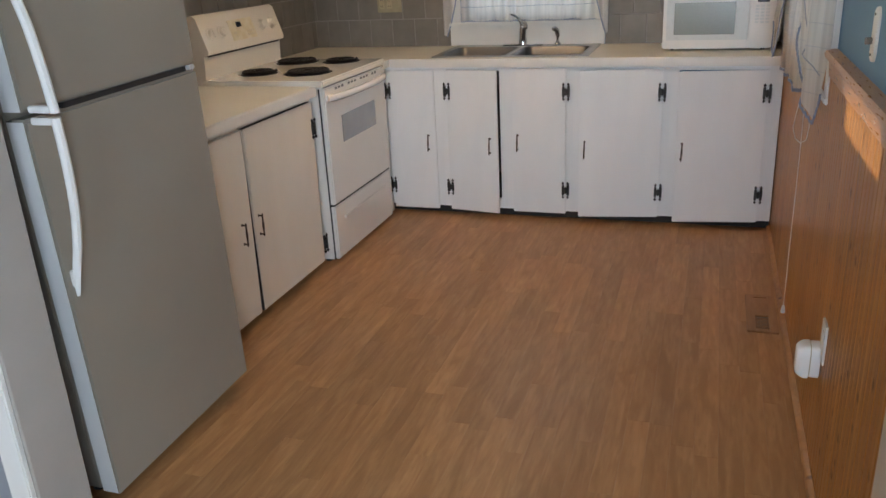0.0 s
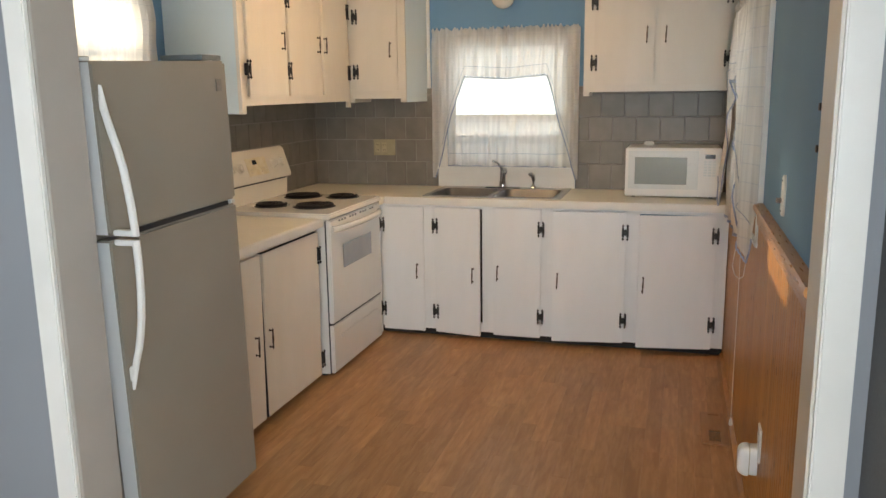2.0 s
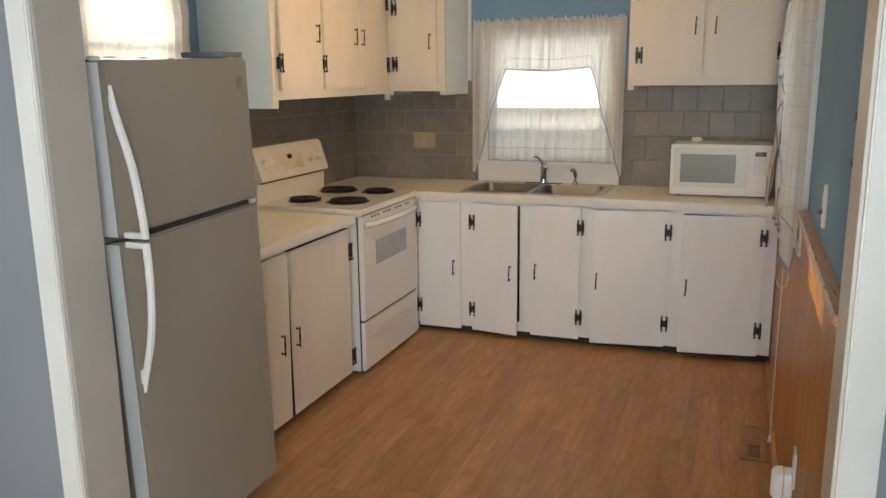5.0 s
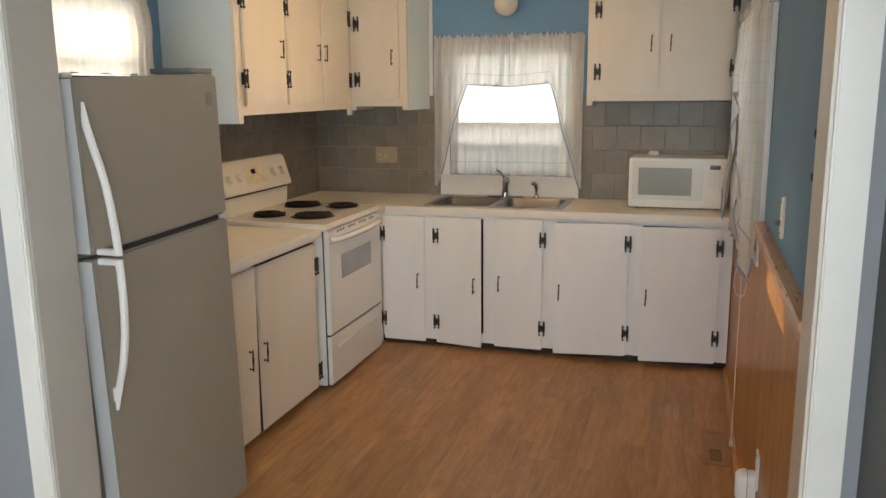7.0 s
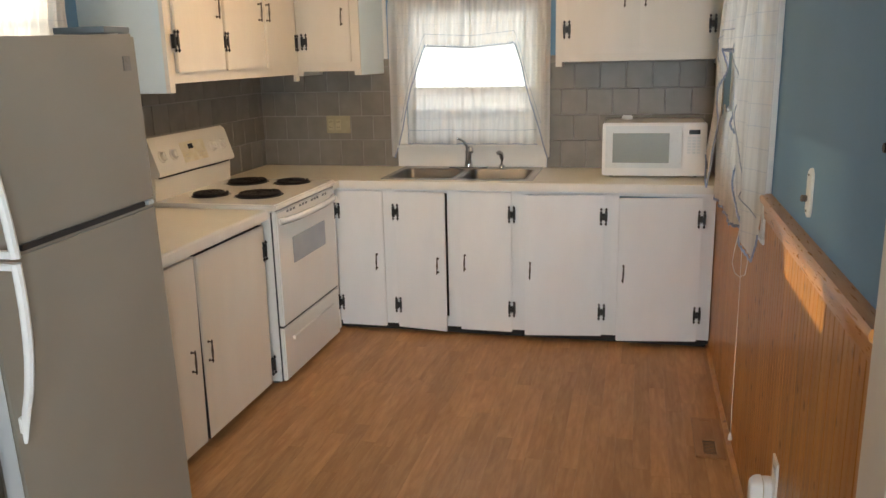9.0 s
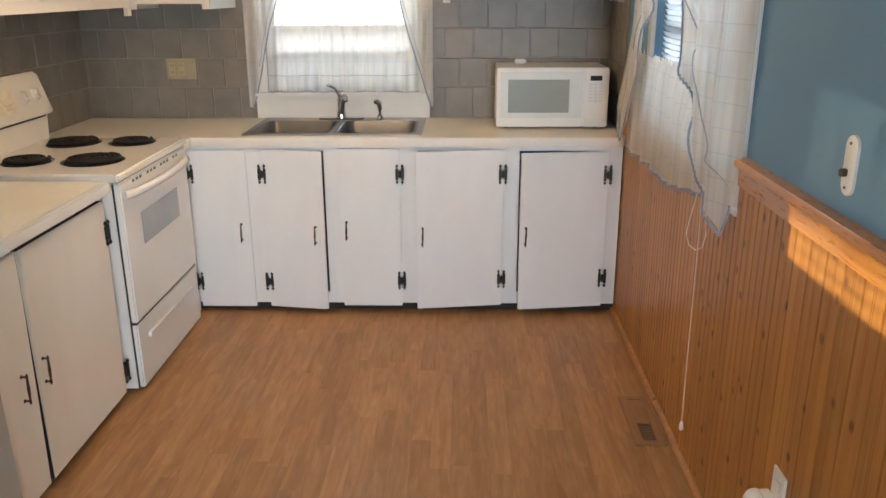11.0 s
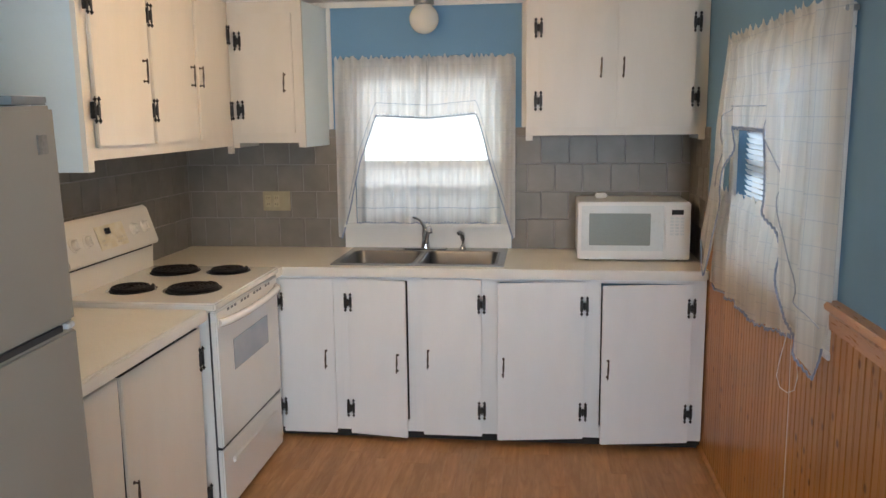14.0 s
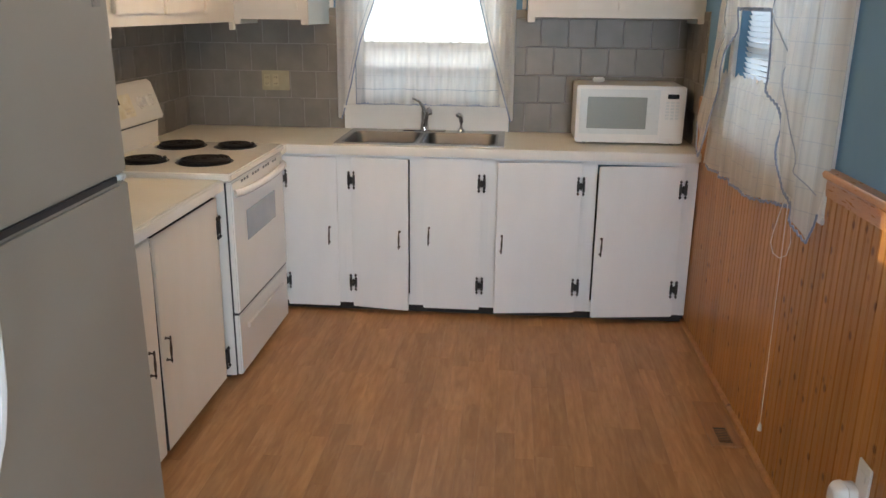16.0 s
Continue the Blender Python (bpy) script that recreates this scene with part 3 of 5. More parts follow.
def base_back():
    yf = 4.485
    frames = [  # unit span, door left, door right, hinge side, foot, top, handle from foot, ajar
        (-1.60, -1.225, -1.539, -1.262, "l", 0.028, 0.830, 0.395, 0),
        (-1.225, -0.853, -1.186, -0.885, "l", 0.030, 0.832, 0.390, 8),
        (-0.853, -0.485, -0.815, -0.521, "r", 0.035, 0.838, 0.400, 0),
        (-0.485, 0.015, -0.447, -0.026, "r", 0.042, 0.832, 0.378, 8),
        (0.015, 0.542, 0.050, 0.474, "r", 0.040, 0.826, 0.382, 8),
    ]
    hz = [(0.715, 0.165), (0.715, 0.165), (0.715, 0.172), (0.715, 0.182), (0.712, 0.19)]
    for i, (u0, u1, d0, d1, side, z0, z1, hh, op) in enumerate(frames):
        state = "warped door slightly open" if op else "door closed"
        c = thing("base_cabinet", ((u0 + u1) / 2, 0, 0), f"white wooden base cabinet, {state}, under the counter", "cabinet", "base cabinets along the sink wall")
        ox = (u0 + u1) / 2
        bm = bmesh.new()
        z_top = 0.848
        ga = 0.003 if i == 4 else 0.012
        gb = 0.003 if i == 1 else 0.012
        zr = 0.824 if op else 0.80
        box(bm, u0 - ox, d0 + ga - ox, yf, yf + 0.02, 0.044, z_top)
        box(bm, d1 - gb - ox, u1 - ox, yf, yf + 0.02, 0.044, z_top)
        box(bm, d0 + ga - ox, d1 - gb - ox, yf, yf + 0.02, 0.044, 0.10)
        box(bm, d0 + ga - ox, d1 - gb - ox, yf, yf + 0.02, zr, z_top)
        part("face_frame", bm, M_CAB, c)
        bm = bmesh.new()
        box(bm, u0 + 0.001 - ox, u0 + 0.016 - ox, yf + 0.02, YB - 0.01, 0.08, 0.66)
        box(bm, u1 - 0.016 - ox, u1 - 0.001 - ox, yf + 0.02, YB - 0.01, 0.08, 0.66)
        box(bm, u0 + 0.016 - ox, u1 - 0.016 - ox, yf + 0.02, YB - 0.01, 0.08, 0.095)
        box(bm, u0 + 0.016 - ox, u1 - 0.016 - ox, YB - 0.022, YB - 0.01, 0.095, 0.66)
        # carcass and toe kick near-black: cabinet shade is in the colour
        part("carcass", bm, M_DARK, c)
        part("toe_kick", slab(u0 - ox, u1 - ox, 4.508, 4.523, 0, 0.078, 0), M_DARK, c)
        hx = d0 if side == "l" else d1
        zs = [z - z0 for z in hz[i]]
        door(c, d1 - d0, z1 - z0, 0.019, side, hh, zs, op, (hx - ox, yf, z0))


base_back()


def lean(ob, axis, k=0.034, mid=0.6):
    """Rack a mesh out of square: its foot stands a little nearer than its top."""
    for v in ob.data.vertices:
        v.co[axis] += k * (v.co.z - mid)
    for child in ob.children:
        child.location[axis] += k * (child.location.z - mid)
    return ob


def base_left():
    xf = -1.575
    for y0, y1, d0, d1, side, hy in ((2.43, 2.952, 2.47, 2.944, "l", 2.47), (2.952, 3.578, 2.964, 3.558, "r", 3.558)):
        c = thing("base_cabinet", (xf, (y0 + y1) / 2, 0), "cream wooden base cabinet, door closed, between fridge and stove", "cabinet", "base cabinets by the stove")
        oy = (y0 + y1) / 2
        bm = bmesh.new()
        ga, gb = (d0 + 0.012, d1 + 0.006) if side == "l" else (d0 - 0.006, d1 - 0.012)
        for a, b, e, f in ((y0, ga, 0.078, 0.848), (gb, y1, 0.078, 0.848), (ga, gb, 0.078, 0.10), (ga, gb, 0.80, 0.848)):
            if b - a > 0.014:
                box(bm, -0.02, 0, a - oy, b - oy, e, f)
        lean(part("face_frame", bm, M_CREAM, c), 1)
        # inside and foot painted near-black to stand for their shade
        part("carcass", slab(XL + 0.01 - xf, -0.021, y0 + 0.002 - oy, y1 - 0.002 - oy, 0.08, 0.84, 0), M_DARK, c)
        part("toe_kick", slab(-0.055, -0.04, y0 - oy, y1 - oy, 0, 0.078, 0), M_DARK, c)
        leaf = door(c, d1 - d0, 0.786, 0.02, side, 0.375, (0.66, 0.085), 0, (0, hy - oy, 0.036), 90, M_CREAM, inset=0.055)
        if side == "r":
            # dark strips paint the shadow lines beside the door and under the counter
            part("door_edge", slab(-(d1 - d0) - 0.0015, -(d1 - d0) - 0.0003, -0.0205, -0.001, 0.003, 0.783, 0), M_DARK, leaf, "dark strip painting the shade along the door gap")
            part("door_edge", slab(-(d1 - d0) + 0.002, -0.002, -0.0205, -0.001, 0.7863, 0.7875, 0), M_DARK, leaf, "dark strip painting the shade along the door gap")
            lean(leaf.children[-2], 0)
            lean(leaf.children[-1], 0)
        lean(leaf, 0)


base_left()
shell("trim", slab(-1.60, -1.553, 4.375, 4.483, 0.0, 0.848, 0.002), M_CAB, label="white filler board in the cabinet corner")

# ---- counters ----
def counter():
    c = thing("countertop", (0, 0, 0), "cream speckled laminate countertop on the base cabinets", "countertop")
    z0, z1 = 0.850, 0.890
    xs, ys = [XL + 0.002, -1.516, -1.265, -0.435, 0.555], [4.372, 4.475, 4.545, 5.03, YB - 0.002]
    bm = plate(xs, ys, lambda i, j: not (i == 2 and j == 2) and not (i > 0 and j == 0), z0, z1)
    part("surface", bm, M_COUNTER, c)
    part("front_edge", slab(-1.514, 0.540, 4.455, 4.4745, z0 - 0.004, z1 + 0.001, 0.005), M_EDGE, c, "white laminate edge")
    part("surface", slab(XL + 0.002, -1.545, 2.43, 3.572, z0, z1, 0), M_COUNTER, c)
    part("front_edge", slab(-1.5445, -1.525, 2.43, 3.572, z0 - 0.004, z1 + 0.001, 0.005), M_EDGE, c, "white laminate edge")


counter()


def upper_back(x0, x1, doors, name_label, z0=1.495, z1=2.205, yf=4.735, splay=0.0):
    c = thing("wall_cabinet", ((x0 + x1) / 2, yf, z0), name_label, "cabinet", "wall cabinets")
    ox, oy, oz = (x0 + x1) / 2, yf, z0
    foot, top = z0 + 0.025, z1
    bm = bmesh.new()
    edges = sorted({x0, x1, *[e for d in doors for e in (d[0] + 0.012, d[1] - 0.012)]})
    for a, b in zip(edges[::2], edges[1::2]):
        box(bm, a - ox, b - ox, 0, 0.02, foot - oz, top - oz)
    for d in doors:
        box(bm, d[0] + 0.012 - ox, d[1] - 0.012 - ox, 0, 0.02, foot - oz, d[2] + 0.012 - oz)
        box(bm, d[0] + 0.012 - ox, d[1] - 0.012 - ox, 0, 0.02, d[3] - 0.012 - oz, top - oz)
    for xx in (x0, x1 - 0.035):
        box(bm, xx - ox, xx + 0.035 - ox, 0, 0.02, 0, foot - oz)
    # uppers take the dimmed white, so weaker light is painted in
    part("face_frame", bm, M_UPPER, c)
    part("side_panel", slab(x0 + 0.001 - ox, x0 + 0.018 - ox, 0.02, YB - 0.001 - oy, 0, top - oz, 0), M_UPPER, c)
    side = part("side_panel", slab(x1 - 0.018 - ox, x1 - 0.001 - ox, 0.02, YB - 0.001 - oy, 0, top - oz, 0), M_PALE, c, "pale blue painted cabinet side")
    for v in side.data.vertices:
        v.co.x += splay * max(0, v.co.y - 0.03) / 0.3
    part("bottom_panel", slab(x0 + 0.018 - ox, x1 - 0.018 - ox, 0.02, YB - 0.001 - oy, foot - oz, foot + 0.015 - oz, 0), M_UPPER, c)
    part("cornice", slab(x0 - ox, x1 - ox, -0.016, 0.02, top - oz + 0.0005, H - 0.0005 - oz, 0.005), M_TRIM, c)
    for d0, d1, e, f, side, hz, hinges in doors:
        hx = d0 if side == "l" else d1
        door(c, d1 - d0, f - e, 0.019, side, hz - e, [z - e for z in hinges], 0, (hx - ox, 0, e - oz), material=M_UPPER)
    return c


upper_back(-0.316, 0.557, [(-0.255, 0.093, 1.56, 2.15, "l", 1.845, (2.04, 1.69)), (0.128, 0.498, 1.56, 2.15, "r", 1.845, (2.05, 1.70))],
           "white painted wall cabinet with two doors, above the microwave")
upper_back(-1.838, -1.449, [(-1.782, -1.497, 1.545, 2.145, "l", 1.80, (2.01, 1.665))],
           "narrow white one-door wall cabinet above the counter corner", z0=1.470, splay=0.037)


def upper_left():
    xf, y0, y1, z0, z1 = -1.84, 3.362, 4.752, 1.440, 2.205
    c = thing("wall_cabinet", (xf, (y0 + y1) / 2, z0), "cream three-door wall cabinet with pale blue side, above the stove", "cabinet", "wall cabinets")
    oy = (y0 + y1) / 2
    doors = [(3.415, 3.838, "l", "far"), (3.862, 4.285, "l", "far"), (4.31, 4.69, "r", "near")]
    foot, e, f = z0 + 0.04, 1.525, 2.165
    bm = bmesh.new()
    edges = [y0] + [v for d in doors for v in (d[0] + 0.012, d[1] - 0.012)] + [y1]
    for a, b in zip(edges[::2], edges[1::2]):
        box(bm, -0.02, 0, a - oy, b - oy, foot - z0, z1 - z0)
    for d in doors:
        box(bm, -0.02, 0, d[0] + 0.012 - oy, d[1] - 0.012 - oy, foot - z0, e + 0.012 - z0)
        box(bm, -0.02, 0, d[0] + 0.012 - oy, d[1] - 0.012 - oy, f - 0.012 - z0, z1 - z0)
    for a in (y0, y1 - 0.04):
        box(bm, -0.02, 0, a - oy, a + 0.04 - oy, 0, foot - z0)
    part("face_frame", bm, M_CREAM, c)
    part("side_panel", slab(XL + 0.001 - xf, -0.0205, y0 + 0.001 - oy, y0 + 0.018 - oy, 0, z1 - z0, 0), M_PALE, c, "pale blue painted cabinet side")
    part("bottom_panel", slab(XL + 0.001 - xf, -0.0205, y0 + 0.018 - oy, YB - 0.002 - oy, foot - z0, foot + 0.015 - z0, 0), M_CREAM, c)
    part("cornice", slab(-0.02, 0.016, y0 - oy, y1 - 0.02 - oy, z1 - z0 + 0.0005, H - 0.0005 - z0, 0.005), M_TRIM, c)
    for d0, d1, side, _ in doors:
        hy = d0 if side == "l" else d1
        door(c, d1 - d0, f - e, 0.019, side, 0.29, (0.515, 0.135), 0, (0, hy - oy, e - z0), 90, M_CREAM)
    return c


upper_left()

# ---- fridge ----
def fridge():
    x0, x1, y0, y1, top, gap = -2.12, -1.405, 1.729, 2.443, 1.641, 1.131
    f = thing("refrigerator", ((x0 + x1) / 2, (y0 + y1) / 2, 0), "white top-freezer refrigerator with curved handles, beside the doorway", "refrigerator")
    ox, oy = (x0 + x1) / 2, (y0 + y1) / 2
    lift = 1.6  # it leans back a little towards the doorway
    f.rotation_euler = (radians(lift), 0, 0)
    f.location.z = (oy - y0) * math.sin(radians(lift))
    L = lambda a, b, c, d, e, g, bev=0.004: slab(a - ox, b - ox, c - oy, d - oy, e, g, bev)
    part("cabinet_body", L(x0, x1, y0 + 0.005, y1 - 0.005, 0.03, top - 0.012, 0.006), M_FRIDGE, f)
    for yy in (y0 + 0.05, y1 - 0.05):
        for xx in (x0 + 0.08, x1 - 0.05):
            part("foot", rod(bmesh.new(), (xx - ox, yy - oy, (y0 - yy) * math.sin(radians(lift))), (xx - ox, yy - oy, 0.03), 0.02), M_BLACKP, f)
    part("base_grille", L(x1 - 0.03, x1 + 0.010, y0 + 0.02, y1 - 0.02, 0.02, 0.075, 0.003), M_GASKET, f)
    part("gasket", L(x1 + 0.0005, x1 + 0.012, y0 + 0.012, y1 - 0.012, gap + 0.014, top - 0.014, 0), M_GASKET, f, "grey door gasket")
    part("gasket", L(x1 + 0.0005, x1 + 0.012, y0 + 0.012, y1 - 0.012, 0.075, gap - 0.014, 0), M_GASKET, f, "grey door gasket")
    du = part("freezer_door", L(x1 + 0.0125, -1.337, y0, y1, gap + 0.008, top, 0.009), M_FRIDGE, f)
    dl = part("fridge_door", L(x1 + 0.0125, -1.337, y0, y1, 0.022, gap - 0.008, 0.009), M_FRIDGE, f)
    # added strips whiten the door sides to paint in daylight falling there
    for dd, ea, eb in ((du, gap + 0.012, top - 0.004), (dl, 0.034, gap - 0.012)):
        part("edge_trim", L(x1 + 0.014, -1.339, y0 - 0.0025, y0 - 0.0003, ea, eb, 0.001), M_CAB, dd, "added white strip for the daylight on the door edge")
    part("gap_strip", L(x1 + 0.02, -1.339, y0 + 0.135, y1 - 0.055, gap - 0.0075, gap + 0.0075, 0), M_BLACKP, f)
    part("hinge_cover", L(-1.352, -1.3355, y1 - 0.040, y1 - 0.010, gap - 0.0065, gap + 0.0065, 0.002), M_GREYP, f, "small pale hinge cover")
    bows = ((du, ((1.574, 0.004), (1.54, 0.005), (1.505, 0.010), (1.447, 0.025), (1.395, 0.040), (1.34, 0.053), (1.28, 0.061), (1.22, 0.067), (1.17, 0.070), (gap + 0.006, 0.072))),
            (dl, ((0.650, 0.004), (0.70, 0.013), (0.745, 0.026), (0.79, 0.041), (0.84, 0.052), (0.89, 0.061), (0.95, 0.067), (1.01, 0.070), (1.07, 0.071), (gap - 0.006, 0.070))))
    for dpart, row in bows:
        yh, s, rings = y0 + 0.030 - oy, 1 if row[-1][0] > row[0][0] else -1, []
        bm = bmesh.new()
        for i, (z, bow) in enumerate(row):
            w = 0.004 + 0.008 * min(1, i / 2.5)
            th = 0.004 if i == 0 else 0.010
            x = -1.337 + bow - ox
            rings.append([bm.verts.new((x + dx * th, yh + dy * w, z)) for dx, dy in ((-1, -0.8), (-0.3, -1), (0.6, -0.7), (1, 0), (0.6, 0.7), (-0.3, 1), (-1, 0.8))])
        for p, q in zip(rings, rings[1:]):
            for k in range(7):
                bm.faces.new((p[k], p[(k + 1) % 7], q[(k + 1) % 7], q[k]))
        bm.faces.new(rings[0])
        bm.faces.new(rings[-1][::-1])
        zb, za = row[-1][0], row[0][0]
        box(bm, -1.338 - ox, -1.337 + row[-1][1] - 0.004 - ox, yh - 0.012, yh + 0.012, min(zb, zb + s * -0.017), max(zb, zb + s * -0.017), 0.003)
        box(bm, -1.338 - ox, -1.329 - ox, yh - 0.011, yh + 0.011, min(za + s * 0.03, za + s * 0.075), max(za + s * 0.03, za + s * 0.075), 0.003)
        part("handle", bm, M_PLASTIC, dpart, "white curved plastic handle")
    bm = L(-1.3368, -1.333, 2.365, 2.400, 1.535, 1.578, 0.001)
    part("badge", bm, M_BADGE, du, "small grey badge")
    bm = bmesh.new()
    lathe(bm, [(0.016, 0), (0.018, 0.012), (0.010, 0.020)], (-1.385 - ox, y1 - 0.04 - oy, top), 16)
    part("hinge_cap", bm, M_PLASTIC, f)
    bm = bmesh.new()
    lathe(bm, [(0.016, 0), (0.018, 0.010), (0.012, 0.014)], (-1.385 - ox, y0 + 0.035 - oy, top), 16)
    part("hinge_cap", bm, M_PLASTIC, f)
    t = thing("tray", (-1.450, 2.352, 1.661), "shallow grey tray with papers lying on the refrigerator", "tray")
    bm = slab(-0.085, 0.085, -0.062, 0.062, 0, 0.005, 0.002)
    for xa, xb, ya, yb in ((-0.085, 0.085, -0.062, -0.057), (-0.085, 0.085, 0.057, 0.062), (-0.085, -0.080, -0.057, 0.057), (0.080, 0.085, -0.057, 0.057)):
        box(bm, xa, xb, ya, yb, 0.005, 0.019, 0.001)
    part("tray_body", bm, M_TRAY, t)
    part("papers", slab(-0.02, 0.075, -0.01, 0.055, 0.0052, 0.021, 0.001), M_PLASTIC, t)


fridge()

# ---- stove ----
def stove():
    x0, xf, y0, y1 = -2.20, -1.535, 3.602, 4.352
    s = thing("electric_range", ((x0 + xf) / 2, (y0 + y1) / 2, 0), "cream and white electric range with four black coil burners", "stove")
    ox, oy = (x0 + xf) / 2, (y0 + y1) / 2
    L = lambda a, b, c, d, e, g, bev=0.003: slab(a - ox, b - ox, c - oy, d - oy, e, g, bev)
    part("body", L(x0, xf, y0, y1, 0.018, 0.880), M_STOVEW, s)
    for yy in (y0 + 0.04, y1 - 0.04):
        for xx in (x0 + 0.05, xf - 0.05):
            part("foot", rod(bmesh.new(), (xx - ox, yy - oy, 0), (xx - ox, yy - oy, 0.018), 0.018), M_BLACKP, s)
    part("drawer_gap", L(xf + 0.0005, xf + 0.024, y0 + 0.008, y1 - 0.008, 0.2945, 0.3035, 0), M_BLACKP, s)
    top = 0.912
    ct = part("cooktop", L(x0 + 0.06, xf + 0.038, y0 - 0.018, y1 + 0.006, 0.8805, top, 0.007), M_STOVE, s)
    for bx, by, r in ((-1.955, 4.205, 0.106), (-1.695, 4.225, 0.086), (-1.955, 3.805, 0.088), (-1.695, 3.825, 0.106)):
        b = new("burner")
        b.location = (bx - ox, by - oy, top)
        b.parent = s
        part("drip_pan", lathe(bmesh.new(), [(r + 0.014, 0.0), (r + 0.016, 0.003), (r + 0.010, 0.004), (r + 0.004, 0.0012)], (0, 0, 0), 40), M_CHROME, b)
        part("bowl", lathe(bmesh.new(), [(r + 0.004, 0.0013), (r, 0.0035), (r - 0.006, 0.0030), (0.001, 0.0022)], (0, 0, 0), 40), M_COIL, b)
        bm = bmesh.new()
        turns, pts = (5.2 if r > 0.09 else 4.1), []
        n = int(turns * 28)
        for i in range(n + 1):
            a = 2 * math.pi * turns * i / n
            q = 0.012 + (r - 0.014) * i / n
            pts.append((q * math.cos(a), q * math.sin(a), 0.0125))
        tube(bm, pts, 0.0078, 6)
        for a in (0.5, 2.6, 4.7):
            rod(bm, (0.01 * math.cos(a), 0.01 * math.sin(a), 0.0055), ((r - 0.004) * math.cos(a), (r - 0.004) * math.sin(a), 0.0055), 0.002, 6)
        part("coil", bm, M_COIL, b)
    # back panel, leaning slightly
    bm = bmesh.new()
    prof = [(x0, top - 0.03), (x0, 1.205), (x0 + 0.035, 1.215), (x0 + 0.055, 1.200), (x0 + 0.105, 1.045), (x0 + 0.100, 1.030), (x0 + 0.075, 1.022), (x0 + 0.068, top + 0.01), (x0 + 0.075, top - 0.03)]
    a = [bm.verts.new((p - ox, y0 + 0.002 - oy, z)) for p, z in prof]
    b = [bm.verts.new((p - ox, y1 - 0.002 - oy, z)) for p, z in prof]
    bm.faces.new(a)
    bm.faces.new(b[::-1])
    for i in range(len(prof)):
        j = (i + 1) % len(prof)
        bm.faces.new((a[i], b[i], b[j], a[j]))
    part("backguard", bm, M_STOVE, s)
    part("vent_slot", L(x0 + 0.0765, x0 + 0.084, y0 + 0.03, y1 - 0.03, 1.018, 1.0255, 0), M_BLACKP, s)
    # control face frame of reference: leans back by about 18 degrees
    cf = new("control_panel")
    cf.parent = s
    cf.location = (x0 + 0.0805 - ox, 0, 1.122)
    cf.rotation_euler = (0, radians(-17.9), 0)
    ym = (y0 + y1) / 2 - oy
    pl = part("plate", slab(0, 0.0025, ym - 0.125, ym + 0.105, -0.055, 0.050, 0.001), M_PANEL, cf, "yellowed worn control plate")
    part("display", slab(0.0026, 0.004, ym - 0.055, ym - 0.010, 0.010, 0.036, 0.0005), M_DISPLAY, cf, "dark clock display")
    for yy in (-0.10, -0.085, 0.02, 0.04, 0.06, 0.08):
        for zz in (-0.04, -0.022):
            part("button", slab(0.0026, 0.0036, ym + yy, ym + yy + 0.011, zz, zz + 0.009, 0), M_IVORY, cf)
    for yy in (-0.305, -0.205, 0.185, 0.285):
        bm = lathe(bmesh.new(), [(0.030, 0), (0.029, 0.004), (0.023, 0.006), (0.021, 0.020), (0.018, 0.023)], (0, ym + yy, 0.0), 28, "x")
        box(bm, 0.022, 0.027, ym + yy - 0.004, ym + yy + 0.004, -0.018, 0.018, 0.0015)
        part("knob", bm, M_STOVE, cf, "cream round knob")
    # oven front
    od = part("oven_door", L(xf + 0.0005, xf + 0.030, y0 + 0.006, y1 - 0.006, 0.304, 0.872, 0.006), M_STOVEW, s)
    part("oven_window", L(xf + 0.0302, xf + 0.0325, y0 + 0.165, y1 - 0.165, 0.585, 0.718, 0.001), M_OWIN, od, "grey oven window")
    bm = bmesh.new()
    pts = []
    for i in range(25):
        t = i / 24
        pts.append((xf + 0.032 + 0.042 * math.sin(math.pi * t) ** 0.45 - ox, y0 + 0.03 + (y1 - y0 - 0.06) * t - oy, 0.822))
    tube(bm, pts, 0.017, 10)
    part("handle", bm, M_STOVEW, od, "white bowed oven handle")
    for i in range(14):
        yy = y0 + 0.12 + i * 0.038
        if i % 4 != 3:
            part("vent_slot", slab(xf + 0.0295 - ox, xf + 0.0315 - ox, yy - oy, yy + 0.022 - oy, 0.851, 0.862, 0), M_GASKET, od)
    dr = part("drawer", L(xf + 0.0005, xf + 0.026, y0 + 0.006, y1 - 0.006, 0.020, 0.294, 0.006), M_STOVEW, s)
    part("drawer_grip", L(xf + 0.0262, xf + 0.038, y0 + 0.10, y1 - 0.10, 0.200, 0.228, 0.005), M_STOVEW, dr)
    part("side_seam", L(xf + 0.0005, xf + 0.006, y0 + 0.0005, y0 + 0.0058, 0.02, 0.87, 0), M_BLACKP, s)


stove()

